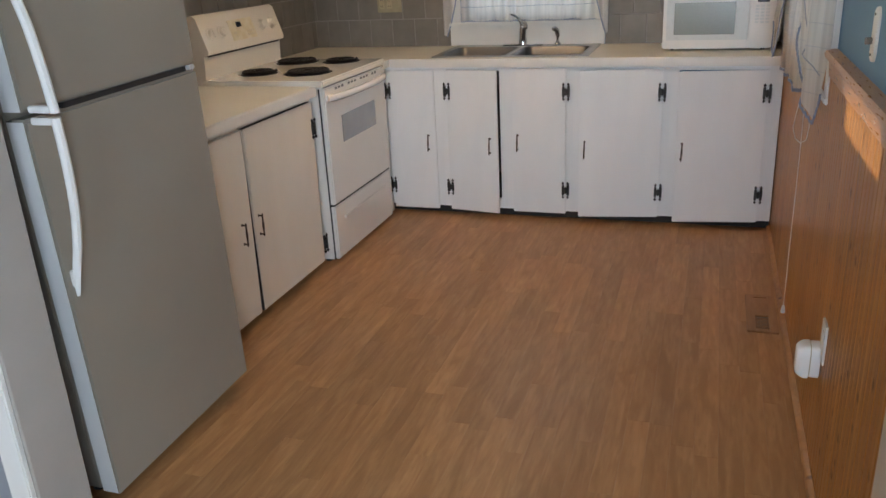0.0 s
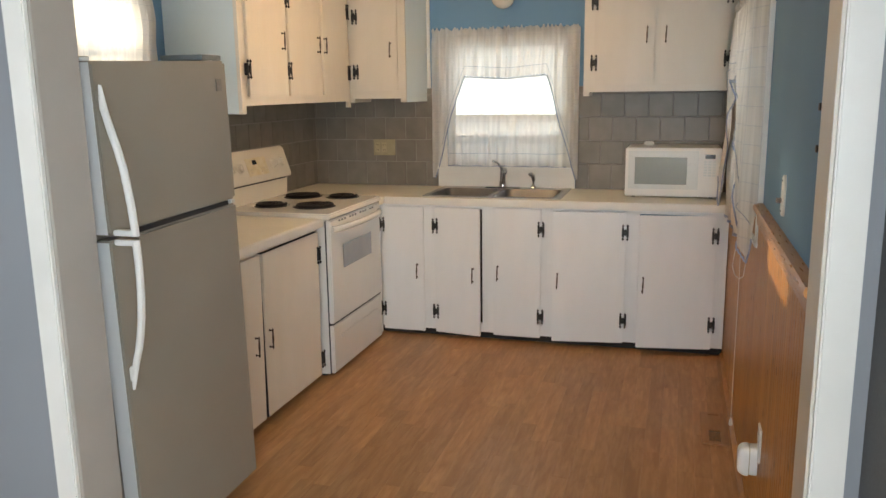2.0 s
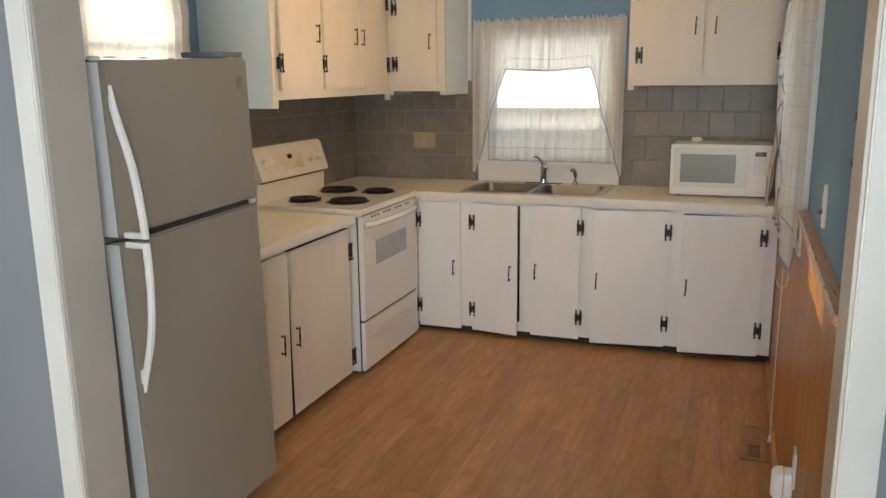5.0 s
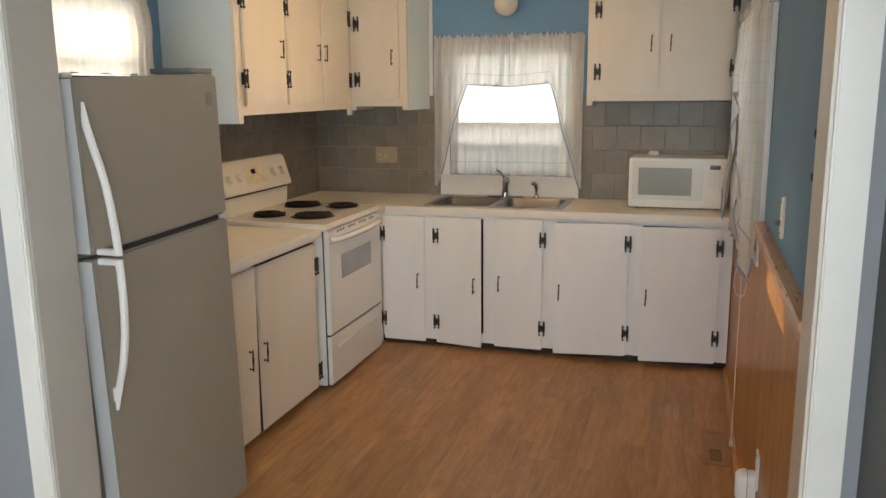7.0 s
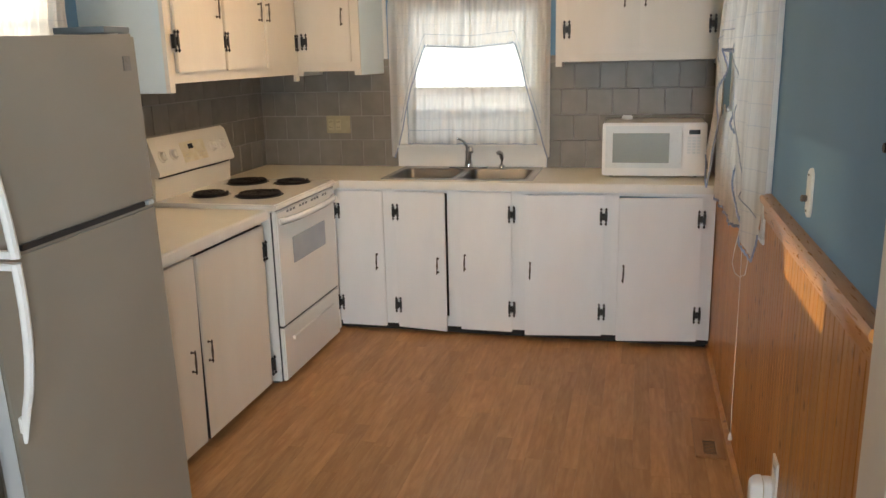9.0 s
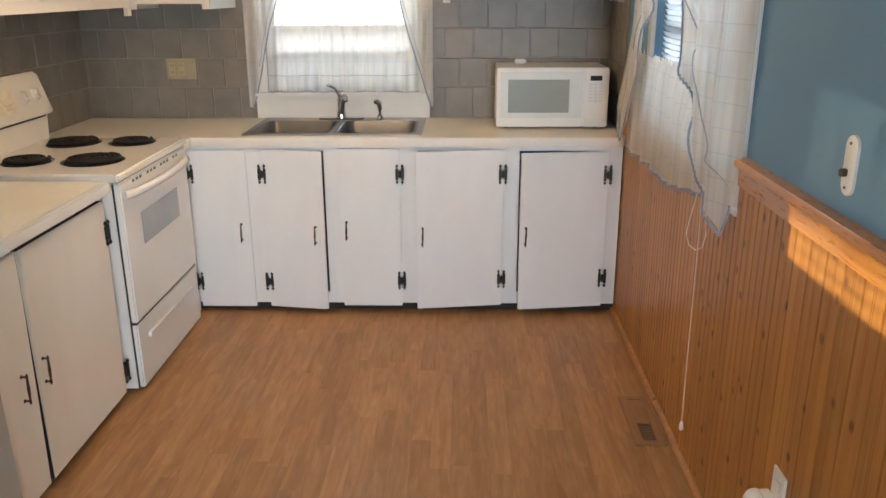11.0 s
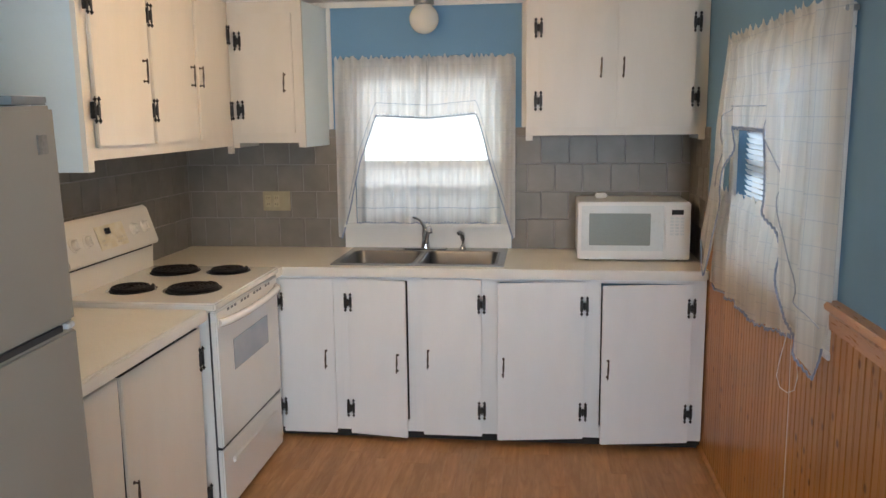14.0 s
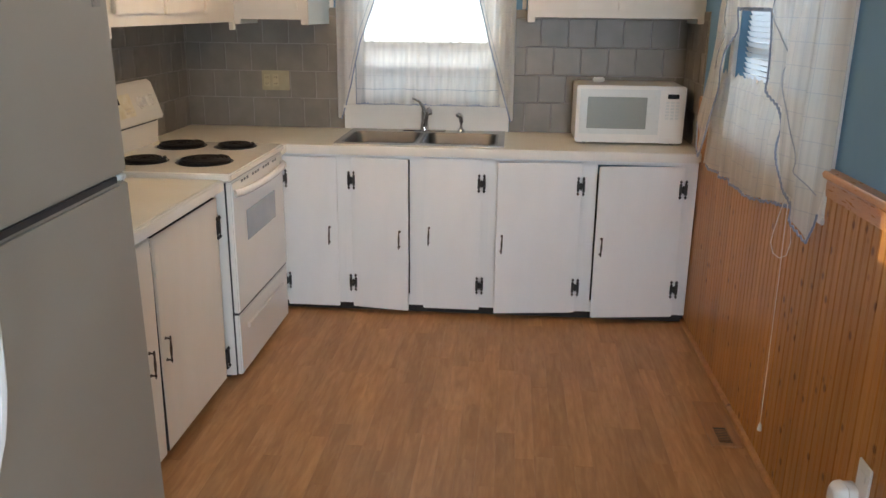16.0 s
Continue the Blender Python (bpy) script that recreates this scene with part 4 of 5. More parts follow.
# ---- sink ----
def sink():
    x0, x1, y0, y1, z = -1.286, -0.416, 4.528, 5.060, 0.8905
    s = thing("kitchen_sink", ((x0 + x1) / 2, (y0 + y1) / 2, z), "double-bowl stainless steel sink set in the counter below the window", "sink")
    ox, oy = (x0 + x1) / 2, (y0 + y1) / 2
    xm = -0.858
    bowls = ((x0 + 0.04, xm - 0.018), (xm + 0.018, x1 - 0.045))
    by0, by1 = y0 + 0.035, y1 - 0.115
    bm = bmesh.new()
    for a, b, c, d in ((x0, x1, y0, by0), (x0, x1, by1, y1), (x0, bowls[0][0], by0, by1), (bowls[0][1], bowls[1][0], by0, by1), (bowls[1][1], x1, by0, by1)):
        box(bm, a - ox, b - ox, c - oy, d - oy, 0, 0.004)
    bmesh.ops.remove_doubles(bm, verts=bm.verts, dist=1e-5)
    part("rim", bm, M_STEEL, s)
    for a, b in bowls:
        bm = bmesh.new()

        def ring(inset, zz, r, n=6):
            pts = []
            for cx, cy, a0 in ((b - inset - r, by1 - inset - r, 0), (a + inset + r, by1 - inset - r, 90), (a + inset + r, by0 + inset + r, 180), (b - inset - r, by0 + inset + r, 270)):
                for k in range(n + 1):
                    ang = radians(a0 + 90 * k / n)
                    pts.append(bm.verts.new((cx + r * math.cos(ang) - ox, cy + r * math.sin(ang) - oy, zz)))
            return pts

        rings = [ring(-0.012, 0.0045, 0.05), ring(0.0, 0.0052, 0.045), ring(0.006, -0.004, 0.045), ring(0.012, -0.13, 0.055), ring(0.03, -0.165, 0.06), ring(0.10, -0.172, 0.06)]
        for p, q in zip(rings, rings[1:]):
            for k in range(len(p)):
                bm.faces.new((p[k], p[(k + 1) % len(p)], q[(k + 1) % len(q)], q[k]))
        bm.faces.new(rings[-1])
        part("bowl", bm, M_BASIN, s)
        bm = lathe(bmesh.new(), [(0.042, 0.0), (0.040, 0.003), (0.030, 0.001), (0.012, 0.002)], ((a + b) / 2 - ox, (by0 + by1) / 2 - oy, -0.171), 24)
        part("drain", bm, M_CHROME, s)
    f = thing("faucet", (-0.868, 4.995, z + 0.004), "chrome single-lever kitchen faucet on the sink rim", "faucet")
    part("base_plate", slab(-0.12, 0.12, -0.028, 0.028, 0, 0.010, 0.005), M_CHROME, f)
    part("column", lathe(bmesh.new(), [(0.026, 0.008), (0.024, 0.03), (0.019, 0.06), (0.020, 0.10), (0.016, 0.115)], (0, 0, 0), 24), M_CHROME, f)
    part("lever", tube(bmesh.new(), [(0, 0, 0.108), (-0.008, -0.006, 0.135), (-0.028, -0.014, 0.165), (-0.052, -0.022, 0.180), (-0.066, -0.026, 0.184)], [0.015, 0.010, 0.0075, 0.007, 0.006], 12), M_CHROME, f)
    part("spout", tube(bmesh.new(), [(0.004, -0.008, 0.03), (0.014, -0.03, 0.085), (0.024, -0.06, 0.122), (0.034, -0.09, 0.134), (0.042, -0.120, 0.128), (0.044, -0.128, 0.112)], [0.014, 0.013, 0.0125, 0.0125, 0.014, 0.013], 12), M_CHROME, f)
    sp = thing("sink_sprayer", (-0.662, 5.0, z + 0.004), "chrome side sprayer standing on the sink rim", "sprayer")
    part("collar", lathe(bmesh.new(), [(0.022, 0), (0.020, 0.010), (0.013, 0.02)], (0, 0, 0), 20), M_CHROME, sp)
    part("spray_head", tube(bmesh.new(), [(0, 0, 0.018), (0, 0, 0.06), (-0.003, -0.006, 0.085), (-0.014, -0.022, 0.097), (-0.022, -0.030, 0.094)], [0.011, 0.013, 0.015, 0.014, 0.011], 12), M_CHROME, sp)


sink()

# ---- microwave ----
def microwave():
    x0, x1, y0, y1, z0, z1 = -0.052, 0.498, 4.705, 5.045, 0.897, 1.190
    m = thing("microwave_oven", ((x0 + x1) / 2, (y0 + y1) / 2, 0.891), "white countertop microwave with a grey window, on the counter", "microwave")
    ox, oy, oz = (x0 + x1) / 2, (y0 + y1) / 2, 0.891
    L = lambda a, b, c, d, e, g, bev=0.002: slab(a - ox, b - ox, c - oy, d - oy, e - oz, g - oz, bev)
    part("case", L(x0 + 0.003, x1 - 0.003, y0 + 0.022, y1, z0 + 0.004, z1 - 0.002, 0.005), M_PLASTIC, m)
    for xx in (x0 + 0.05, x1 - 0.05):
        for yy in (y0 + 0.05, y1 - 0.05):
            part("foot", rod(bmesh.new(), (xx - ox, yy - oy, 0), (xx - ox, yy - oy, 0.0105), 0.012), M_BLACKP, m)
    d = part("door", L(x0, 0.372, y0, y0 + 0.0215, z0 + 0.003, z1, 0.006), M_PLASTIC, m)
    part("door_panel", L(x0 + 0.018, 0.368, y0 - 0.002, y0 - 0.0003, z0 + 0.048, z1 - 0.018, 0.001), M_GREYP, d, "pale grey door panel")
    part("door_window", L(x0 + 0.056, 0.304, y0 - 0.0045, y0 - 0.0023, z0 + 0.076, z1 - 0.056, 0.002), M_MWIN, d, "grey screened window")
    cp = part("control_panel", L(0.3725, x1, y0, y0 + 0.0215, z0 + 0.003, z1, 0.006), M_PLASTIC, m)
    part("display", L(0.405, 0.462, y0 - 0.002, y0 - 0.0003, 1.128, 1.152, 0.0005), M_DISPLAY, cp, "dark display")
    for r in range(6):
        for k in range(3):
            bm = box(bmesh.new(), 0.398 + k * 0.025 - ox, 0.416 + k * 0.025 - ox, y0 - 0.0015 - oy, y0 - 0.0003 - oy, 1.105 - r * 0.016 - oz, 1.115 - r * 0.016 - oz)
            part("key", bm, M_GREYP, cp)
    part("door_button", L(0.385, 0.485, y0 - 0.003, y0 - 0.0003, z0 + 0.012, z0 + 0.038, 0.002), M_PLASTIC, cp)
    bx = thing("air_freshener", (0.075, 4.93, 1.1885), "small white plastic box on top of the microwave", "box")
    part("shell", slab(-0.03, 0.03, -0.02, 0.02, 0, 0.026, 0.006), M_PLASTIC, bx)


microwave()

# ---- ceiling lamps ----
def ceiling_dome():
    c = thing("ceiling_light", (-0.885, 3.62, H), "lit frosted dome ceiling light with a brass finial", "ceiling light")
    part("canopy", lathe(bmesh.new(), [(0.15, 0), (0.155, -0.012), (0.10, -0.025)], (0, 0, 0), 40), M_BRONZE, c)
    part("shade", lathe(bmesh.new(), [(0.146, -0.020), (0.145, -0.040), (0.134, -0.068), (0.114, -0.094), (0.090, -0.115), (0.062, -0.131), (0.032, -0.143), (0.010, -0.148)], (0, 0, 0), 48), M_DOME, c)
    part("finial", lathe(bmesh.new(), [(0.020, -0.146), (0.022, -0.152), (0.011, -0.158), (0.013, -0.168), (0.008, -0.178), (0.003, -0.188)], (0, 0, 0), 20), M_BRONZE, c)


def globe_lamp():
    c = thing("globe_ceiling_light", (-0.838, 4.86, H - 0.0005), "unlit white glass globe light on nickel base above the sink", "ceiling light")
    part("base", lathe(bmesh.new(), [(0.062, 0), (0.062, -0.020), (0.052, -0.024), (0.052, -0.050), (0.040, -0.055)], (0, 0, 0), 32), M_STEEL, c)
    prof = [(0.040, -0.050)] + [(0.076 * math.sin(a), -0.122 + 0.076 * math.cos(a)) for a in [radians(35 + k * 11.8) for k in range(13)]]
    prof[-1] = (0.003, prof[-1][1])
    part("globe", lathe(bmesh.new(), prof, (0, 0, 0), 36), M_OPAL, c)


ceiling_dome()
globe_lamp()
bulb = bpy.data.lights.new("bulb", "POINT")
bulb.energy, bulb.color, bulb.shadow_soft_size = 22, (1.0, 0.66, 0.36), 0.12
new("bulb", bulb).location = (-0.885, 3.62, H - 0.25)


# ---- curtains ----
def fold_of(folds, depth, seed):
    """How far out a gathered sheet stands, at t across and s down, each from 0 to 1."""
    rnd = random.Random(seed)
    ph = [rnd.uniform(0, 6.28) for _ in range(4)]

    def f(t, s):
        g = 0.5 + 0.5 * min(1, s * 2.5)
        a0 = 2 * math.pi * folds * t + ph[2] + 1.6 * math.sin(5 * t + ph[3]) + 0.5 * s * math.sin(17 * t)
        w = (0.55 + 0.45 * math.sin(13 * t + ph[0] + s)) * math.sin(a0) + 0.45 * math.sin(2 * math.pi * folds * 2.3 * t + ph[1] + s * 2.1) * (1 - 0.7 * s)
        return depth * g * (1 + w) * 0.5 + 0.004 * math.sin(9 * s + 11 * t)
    return f


def cloth(name, material, parent, u0, u1, top, hem, place, folds, depth, rows=26, cols=150, header=0.0, label="", ruffle=0.0, seed=0):
    """A gathered sheet. hem(u): its lower edge; place(u, out, z): world point. Returns where(u, z, off), a point on it."""
    bm = bmesh.new()
    uvl = bm.loops.layers.uv.new("UVMap")
    f = fold_of(folds, depth, seed)
    grid = []
    width = u1 - u0
    for i in range(cols + 1):
        t = i / cols
        u = u0 + width * t
        lo = hem(u)
        up = top + header + (0.012 * abs(math.sin(83 * t + seed + 2 * math.sin(31 * t))) ** 3 + 0.007 * math.sin(171 * t + 3 * math.sin(23 * t)) - 0.006 if header else 0)
        line = []
        for j in range(rows + 1):
            s = j / rows
            z = up + (lo - up) * s
            pinch = 0.35 if header and abs(z - top) < 0.012 else 1.0
            out = f(t, s) * pinch + ruffle * max(0, s - 0.9) * 10 * math.sin(90 * t)
            line.append((bm.verts.new(place(u, out, z)), (t * width * 1.35, z)))
        grid.append(line)
    for i in range(cols):
        for j in range(rows):
            q = (grid[i][j], grid[i + 1][j], grid[i + 1][j + 1], grid[i][j + 1])
            face = bm.faces.new([v for v, _ in q])
            for loop, (_, uv) in zip(face.loops, q):
                loop[uvl].uv = uv
    me = bpy.data.meshes.new(name)
    bm.to_mesh(me)
    bm.free()
    me.materials.append(material)
    me.shade_smooth()
    ob = new(name, me)
    ob.parent = parent
    tagged(ob, label=label)

    def where(u, z, off):
        top_z = top + header
        return place(u, f((u - u0) / width, min(1, max(0, (top_z - z) / (top_z - hem(u))))) + off, z)
    return where


def lerp_path(pts):
    def f(u):
        for (a, za), (b, zb) in zip(pts, pts[1:]):
            if u <= b:
                return za + (zb - za) * max(0, (u - a)) / (b - a)
        return pts[-1][1]
    return f


def edging(parent, u0, u1, hem, where, n, r=0.0048, out=0.003, label="blue crochet edging", lift=0.0, material=None):
    """A scalloped crochet edge along a hem."""
    bm = bmesh.new()
    pts, run, last = [], 0, None
    for i in range(n * 6 + 1):
        u = u0 + (u1 - u0) * i / (n * 6)
        pts.append(Vector(where(u, hem(u) + lift, out)))
    dense, acc = [pts[0]], 0.0
    for a, b in zip(pts, pts[1:]):
        k = max(1, int((b - a).length / 0.0035))
        dense += [a.lerp(b, j / k) for j in range(1, k + 1)]
    d, path = 0.0, []
    for a, b in zip(dense, dense[1:]):
        path.append(a + Vector((0, 0, -(0.010 if r > 0.002 else 0.0) * abs(math.sin(d * math.pi / 0.020)))))
        d += (b - a).length
    tube(bm, path, r, 5)
    return part("edging", bm, material or M_BLUETRIM, parent, label)


def curtain_rod(name, p, q, r, label):
    c = thing(name, p, label, "curtain rod")
    d = Vector(q) - Vector(p)
    part("pole", rod(bmesh.new(), (0, 0, 0), d, r), M_TRIM, c)
    return c


def back_curtains():
    c = thing("curtain", (0, 0, 0), "sheer white swagged curtain with blue edging, over the sink window", "curtain", "kitchen curtains")
    place = lambda u, out, z: (u, YB - 0.028 - out, z)
    hem = lerp_path([(-1.385, 0.965), (-1.345, 0.955), (-1.285, 1.16), (-1.235, 1.375), (-1.15, 1.60), (-1.135, 1.635), (-0.845, 1.618), (-0.59, 1.640), (-0.575, 1.61), (-0.52, 1.40), (-0.46, 1.19), (-0.385, 0.955), (-0.365, 0.975)])
    on = cloth("valance", M_SHEER, c, -1.362, -0.376, 1.905, hem, place, 11, 0.040, header=0.035, seed=3, cols=240)
    edging(c, -1.345, -0.385, hem, on, 80, r=0.0038, out=0.005)
    band = lambda u: hem(u) + 0.062
    edging(c, -1.30, -0.43, band, on, 60, r=0.0018, out=0.006, label="thin grey-blue braid", material=M_BAND)
    part("seam", tube(bmesh.new(), [on(-0.853, 1.915 - k * 0.018, 0.004) for k in range(17)], 0.0022, 6), M_SEAM, c, "gathered middle seam")
    t = thing("curtain", (0, 0, 0), "short sheer white cafe curtain on the sink window's lower half", "curtain", "kitchen curtains")
    hem2 = lambda u: 1.028 + 0.004 * math.sin(u * 40)
    on = cloth("cloth", M_SHEER, t, -1.265, -0.455, 1.355, hem2, lambda u, out, z: (u, YB - 0.004 - out * 0.5, z), 11, 0.06, rows=14, header=0.022, seed=8)
    edging(t, -1.265, -0.455, hem2, on, 50, r=0.0032, lift=0.01)
    edging(t, -1.262, -0.458, lambda u: 1.118 + 0.002 * math.sin(u * 23), on, 50, r=0.0018, out=0.006, label="thin grey-blue braid", material=M_BAND)


def east_curtains():
    c = thing("curtain", (0, 0, 0), "cream checked swagged curtain with blue edging, on the side window", "curtain", "kitchen curtains")
    flare = lambda u, z: 0.03 * max(0, u - 4.0) / 0.4 * max(0, 1.45 - z) / 0.5
    place = lambda u, out, z: (XR - 0.020 - (0.036 + out) * min(1, max(0, (u - 2.86) / 0.12)) - flare(u, z), u - 0.6 * max(0, u - 3.9) * (z - 0.9), z)
    hem = lerp_path([(2.865, 1.14), (2.895, 0.955), (2.915, 0.895), (3.00, 0.965), (3.09, 1.02), (3.17, 1.165), (3.27, 1.263), (3.37, 1.34), (3.395, 1.46), (3.42, 1.57), (3.80, 1.573), (3.90, 1.50), (3.99, 1.39), (4.09, 1.26), (4.15, 1.08), (4.20, 0.93), (4.26, 1.02), (4.31, 1.10)])
    on = cloth("valance", M_SHEERC, c, 2.865, 4.31, 1.885, hem, place, 7, 0.034, header=0.035, seed=5, ruffle=0.004, cols=240)
    edging(c, 2.89, 4.30, hem, on, 110, r=0.0036, out=0.006)
    band = lerp_path([(2.90, 1.04), (3.02, 1.12), (3.10, 1.24), (3.17, 1.38), (3.28, 1.47), (3.34, 1.56), (3.39, 1.645), (3.90, 1.648), (4.00, 1.60), (4.12, 1.45), (4.20, 1.30)])
    edging(c, 2.90, 4.19, band, on, 60, r=0.0020, out=0.007, label="thin grey-blue braid", material=M_BAND)
    t = thing("curtain", (0, 0, 0), "gathered cream cafe curtain on the side window's lower half", "curtain", "kitchen curtains")
    hem2 = lerp_path([(3.02, 0.975), (3.22, 0.945), (3.55, 0.893), (4.22, 0.89)])
    place2 = lambda u, out, z: (XR - 0.027 - out * 0.34 - flare(u, z) * 0.6, u, z)
    on = cloth("cloth", M_CAFE, t, 3.03, 4.24, 1.285, hem2, place2, 8, 0.10, rows=18, header=0.028, seed=9, cols=180)
    edging(t, 3.05, 4.22, hem2, on, 60, r=0.0036)
    r = thing("curtain_rod", (XR - 0.028, 2.885, 1.885), "white curtain rod over the side window", "curtain rod")
    part("pole", rod(bmesh.new(), (0, 0, 0), (0, 1.22, 0), 0.006), M_TRIM, r)
    part("bracket", slab(-0.006, 0.028, -0.004, 0.004, -0.008, 0.008, 0.002), M_STEEL, r, "dull steel bracket")
    part("bracket", slab(-0.006, 0.028, 1.212, 1.220, -0.008, 0.008, 0.002), M_STEEL, r, "dull steel bracket")


def west_curtain():
    c = thing("curtain", (0, 0, 0), "sheer cream valance hanging over the window behind the refrigerator", "curtain", "kitchen curtains")
    hem = lambda u: 1.680 + 0.006 * math.sin(u * 31)
    cloth("valance", M_CAFE, c, 2.50, 3.235, 2.02, hem, lambda u, out, z: (XL + 0.028 + out, u, z), 12, 0.035, rows=16, header=0.03, seed=12)


back_curtains()
east_curtains()
west_curtain()


def blind_cord():
    c = thing("blind_cord", (XR - 0.055, 3.08, 0.985), "thin white looped blind cord hanging down the pine wall", "cord")
    bm = bmesh.new()
    tube(bm, [(0, 0.0, 0.12), (0.0, 0.004, -0.05), (0.001, -0.004, -0.25), (0, -0.012, -0.5), (0, -0.02, -0.785)], 0.0012, 6)
    part("cord", bm, M_CORD, c)
    bm = bmesh.new()
    tube(bm, [(0.002, 0.02, 0.10), (-0.008, 0.03, -0.03), (-0.020, 0.04, -0.11), (-0.024, 0.045, -0.155), (-0.014, 0.04, -0.19), (0.002, 0.02, -0.20), (0.016, 0.0, -0.185), (0.020, -0.01, -0.14), (0.014, -0.008, -0.08), (0.006, 0.0, 0.0), (0.003, 0.008, 0.10)], 0.0015, 6)
    part("loop", bm, M_CORD, c)
    part("tassel", lathe(bmesh.new(), [(0.002, -0.780), (0.006, -0.790), (0.008, -0.808), (0.006, -0.812)], (0, -0.02, 0), 14), M_PLASTIC, c, "white plastic tassel")


blind_cord()

# ---- wall fittings ----
def fittings():
    o = thing("outlet_plate", (-1.732, YB - 0.004, 1.155), "yellowed triple outlet and switch plate on the grey tiles", "outlet")
    part("plate", slab(-0.080, 0.080, -0.006, 0, -0.055, 0.055, 0.002), M_YELLOW, o)
    for dx in (-0.050, 0.0):
        part("receptacle", slab(dx - 0.017, dx + 0.017, -0.0085, -0.0063, -0.034, 0.034, 0.002), M_TAN, o)
        bm = bmesh.new()
        for dz in (-0.018, 0.018):
            for sx in (-0.006, 0.006):
                box(bm, dx + sx - 0.0012, dx + sx + 0.0012, -0.0096, -0.0087, dz - 0.005, dz + 0.005)
        part("slots", bm, M_BLACKP, o)
    part("switch", slab(0.034, 0.066, -0.010, -0.0063, -0.033, 0.033, 0.003), M_YELLOW, o)

    s = thing("light_switch", (XR, 2.305, 1.225), "white round-ended switch plate on the blue wall above the pine rail", "switch")
    bm = bmesh.new()
    rims = []
    for xx, q in ((0, 0), (-0.006, 0.001), (-0.008, 0.005)):
        outline = [((0.026 - q) * math.cos(t), (0.026 - q) * math.sin(t) + (0.036 if math.sin(t) > 0 else -0.036)) for t in [radians(k * 15 + 7.5) for k in range(24)]]
        rims.append([bm.verts.new((xx, yy, zz)) for yy, zz in outline])
    for p0, p1 in zip(rims, rims[1:]):
        for k in range(24):
            bm.faces.new((p0[k], p0[(k + 1) % 24], p1[(k + 1) % 24], p1[k]))
    bm.faces.new(rims[0][::-1])
    bm.faces.new(rims[-1])
    part("plate", bm, M_TRIM, s)
    part("toggle", slab(-0.024, -0.0083, -0.005, 0.005, -0.022, -0.006, 0.002), M_BRONZE, s, "dark toggle")
    bm = bmesh.new()
    for z in (-0.045, 0.045):
        rod(bm, (-0.010, 0, z), (-0.0082, 0, z), 0.003, 8)
    part("screws", bm, M_IRON, s)

    p = thing("phone_wall_plate", (XR, 1.668, 1.455), "ivory telephone wall plate with dark socket holes", "wall plate")
    part("plate", slab(-0.008, 0, -0.036, 0.036, -0.055, 0.055, 0.002), M_IVORY, p)
    part("socket", slab(-0.0095, -0.0083, -0.014, 0.014, -0.010, 0.018, 0.001), M_BLACKP, p)
    part("stud", lathe(bmesh.new(), [(0.006, 0), (0.006, -0.008), (0.009, -0.009), (0.008, -0.013)], (-0.008, 0, 0.045), 12, "x"), M_IRON, p)
    part("stud", lathe(bmesh.new(), [(0.006, 0), (0.006, -0.008), (0.009, -0.009), (0.008, -0.013)], (-0.008, 0, -0.045), 12, "x"), M_IRON, p)

    w = thing("outlet_plate", (XR - 0.012, 2.385, 0.402), "white outlet plate on the pine wainscot", "outlet")
    part("plate", slab(-0.006, 0, -0.036, 0.036, -0.058, 0.058, 0.002), M_TRIM, w)
    part("receptacle", slab(-0.009, -0.0063, -0.017, 0.017, 0.008, 0.034, 0.002), M_TRIM, w)
    a = thing("plug_in_freshener", (XR - 0.0155, 2.42, 0.33), "bulky white plug-in air freshener in the low outlet", "air freshener")
    def pill(xa, xb, w, zb, zt, r0, r1):
        bm = bmesh.new()
        rings = []
        for k in range(9):
            f = k / 8
            xx = xa + (xb - xa) * f
            q = r0 + (r1 - r0) * f ** 3
            ring = []
            for m in range(28):
                t = 2 * math.pi * m / 28
                cx = math.copysign(abs(math.cos(t)) ** 0.45, math.cos(t)) * (w - q)
                cz = math.copysign(abs(math.sin(t)) ** 0.45, math.sin(t)) * ((zt - zb) / 2 - q)
                ring.append(bm.verts.new((xx, cx, (zt + zb) / 2 + cz)))
            rings.append(ring)
        for p0, p1 in zip(rings, rings[1:]):
            for m in range(28):
                bm.faces.new((p0[m], p0[(m + 1) % 28], p1[(m + 1) % 28], p1[m]))
        bm.faces.new(rings[0][::-1])
        bm.faces.new(rings[-1])
        return bm

    part("back_shell", pill(0, -0.024, 0.033, -0.052, 0.047, 0, 0.001), M_PLASTIC, a)
    part("front_shell", pill(-0.0272, -0.060, 0.035, -0.056, 0.048, 0, 0.014), M_PLASTIC, a)
    part("seam", pill(-0.0241, -0.0271, 0.031, -0.049, 0.044, 0, 0), M_YELLOW, a, "yellowed seam")

    v = thing("floor_register", (0.462, 3.41, 0.0), "brown wooden floor register with dark slots, beside the pine wall", "floor vent")
    bm = bmesh.new()
    for a0, b0, c0, d0 in ((-0.058, -0.025, -0.178, 0.178), (0.025, 0.058, -0.178, 0.178), (-0.025, 0.025, -0.178, -0.15), (-0.025, 0.025, 0.15, 0.178)):
        box(bm, a0, b0, c0, d0, 0.0, 0.009, 0.002)
    part("frame", bm, M_VENT, v)
    part("cover", slab(-0.025, 0.025, -0.03, 0.15, 0.002, 0.0078, 0.001), M_VENT, v)
    part("well", slab(-0.025, 0.025, -0.15, 0.15, 0.0005, 0.002, 0), M_BLACKP, v)
    bm = bmesh.new()
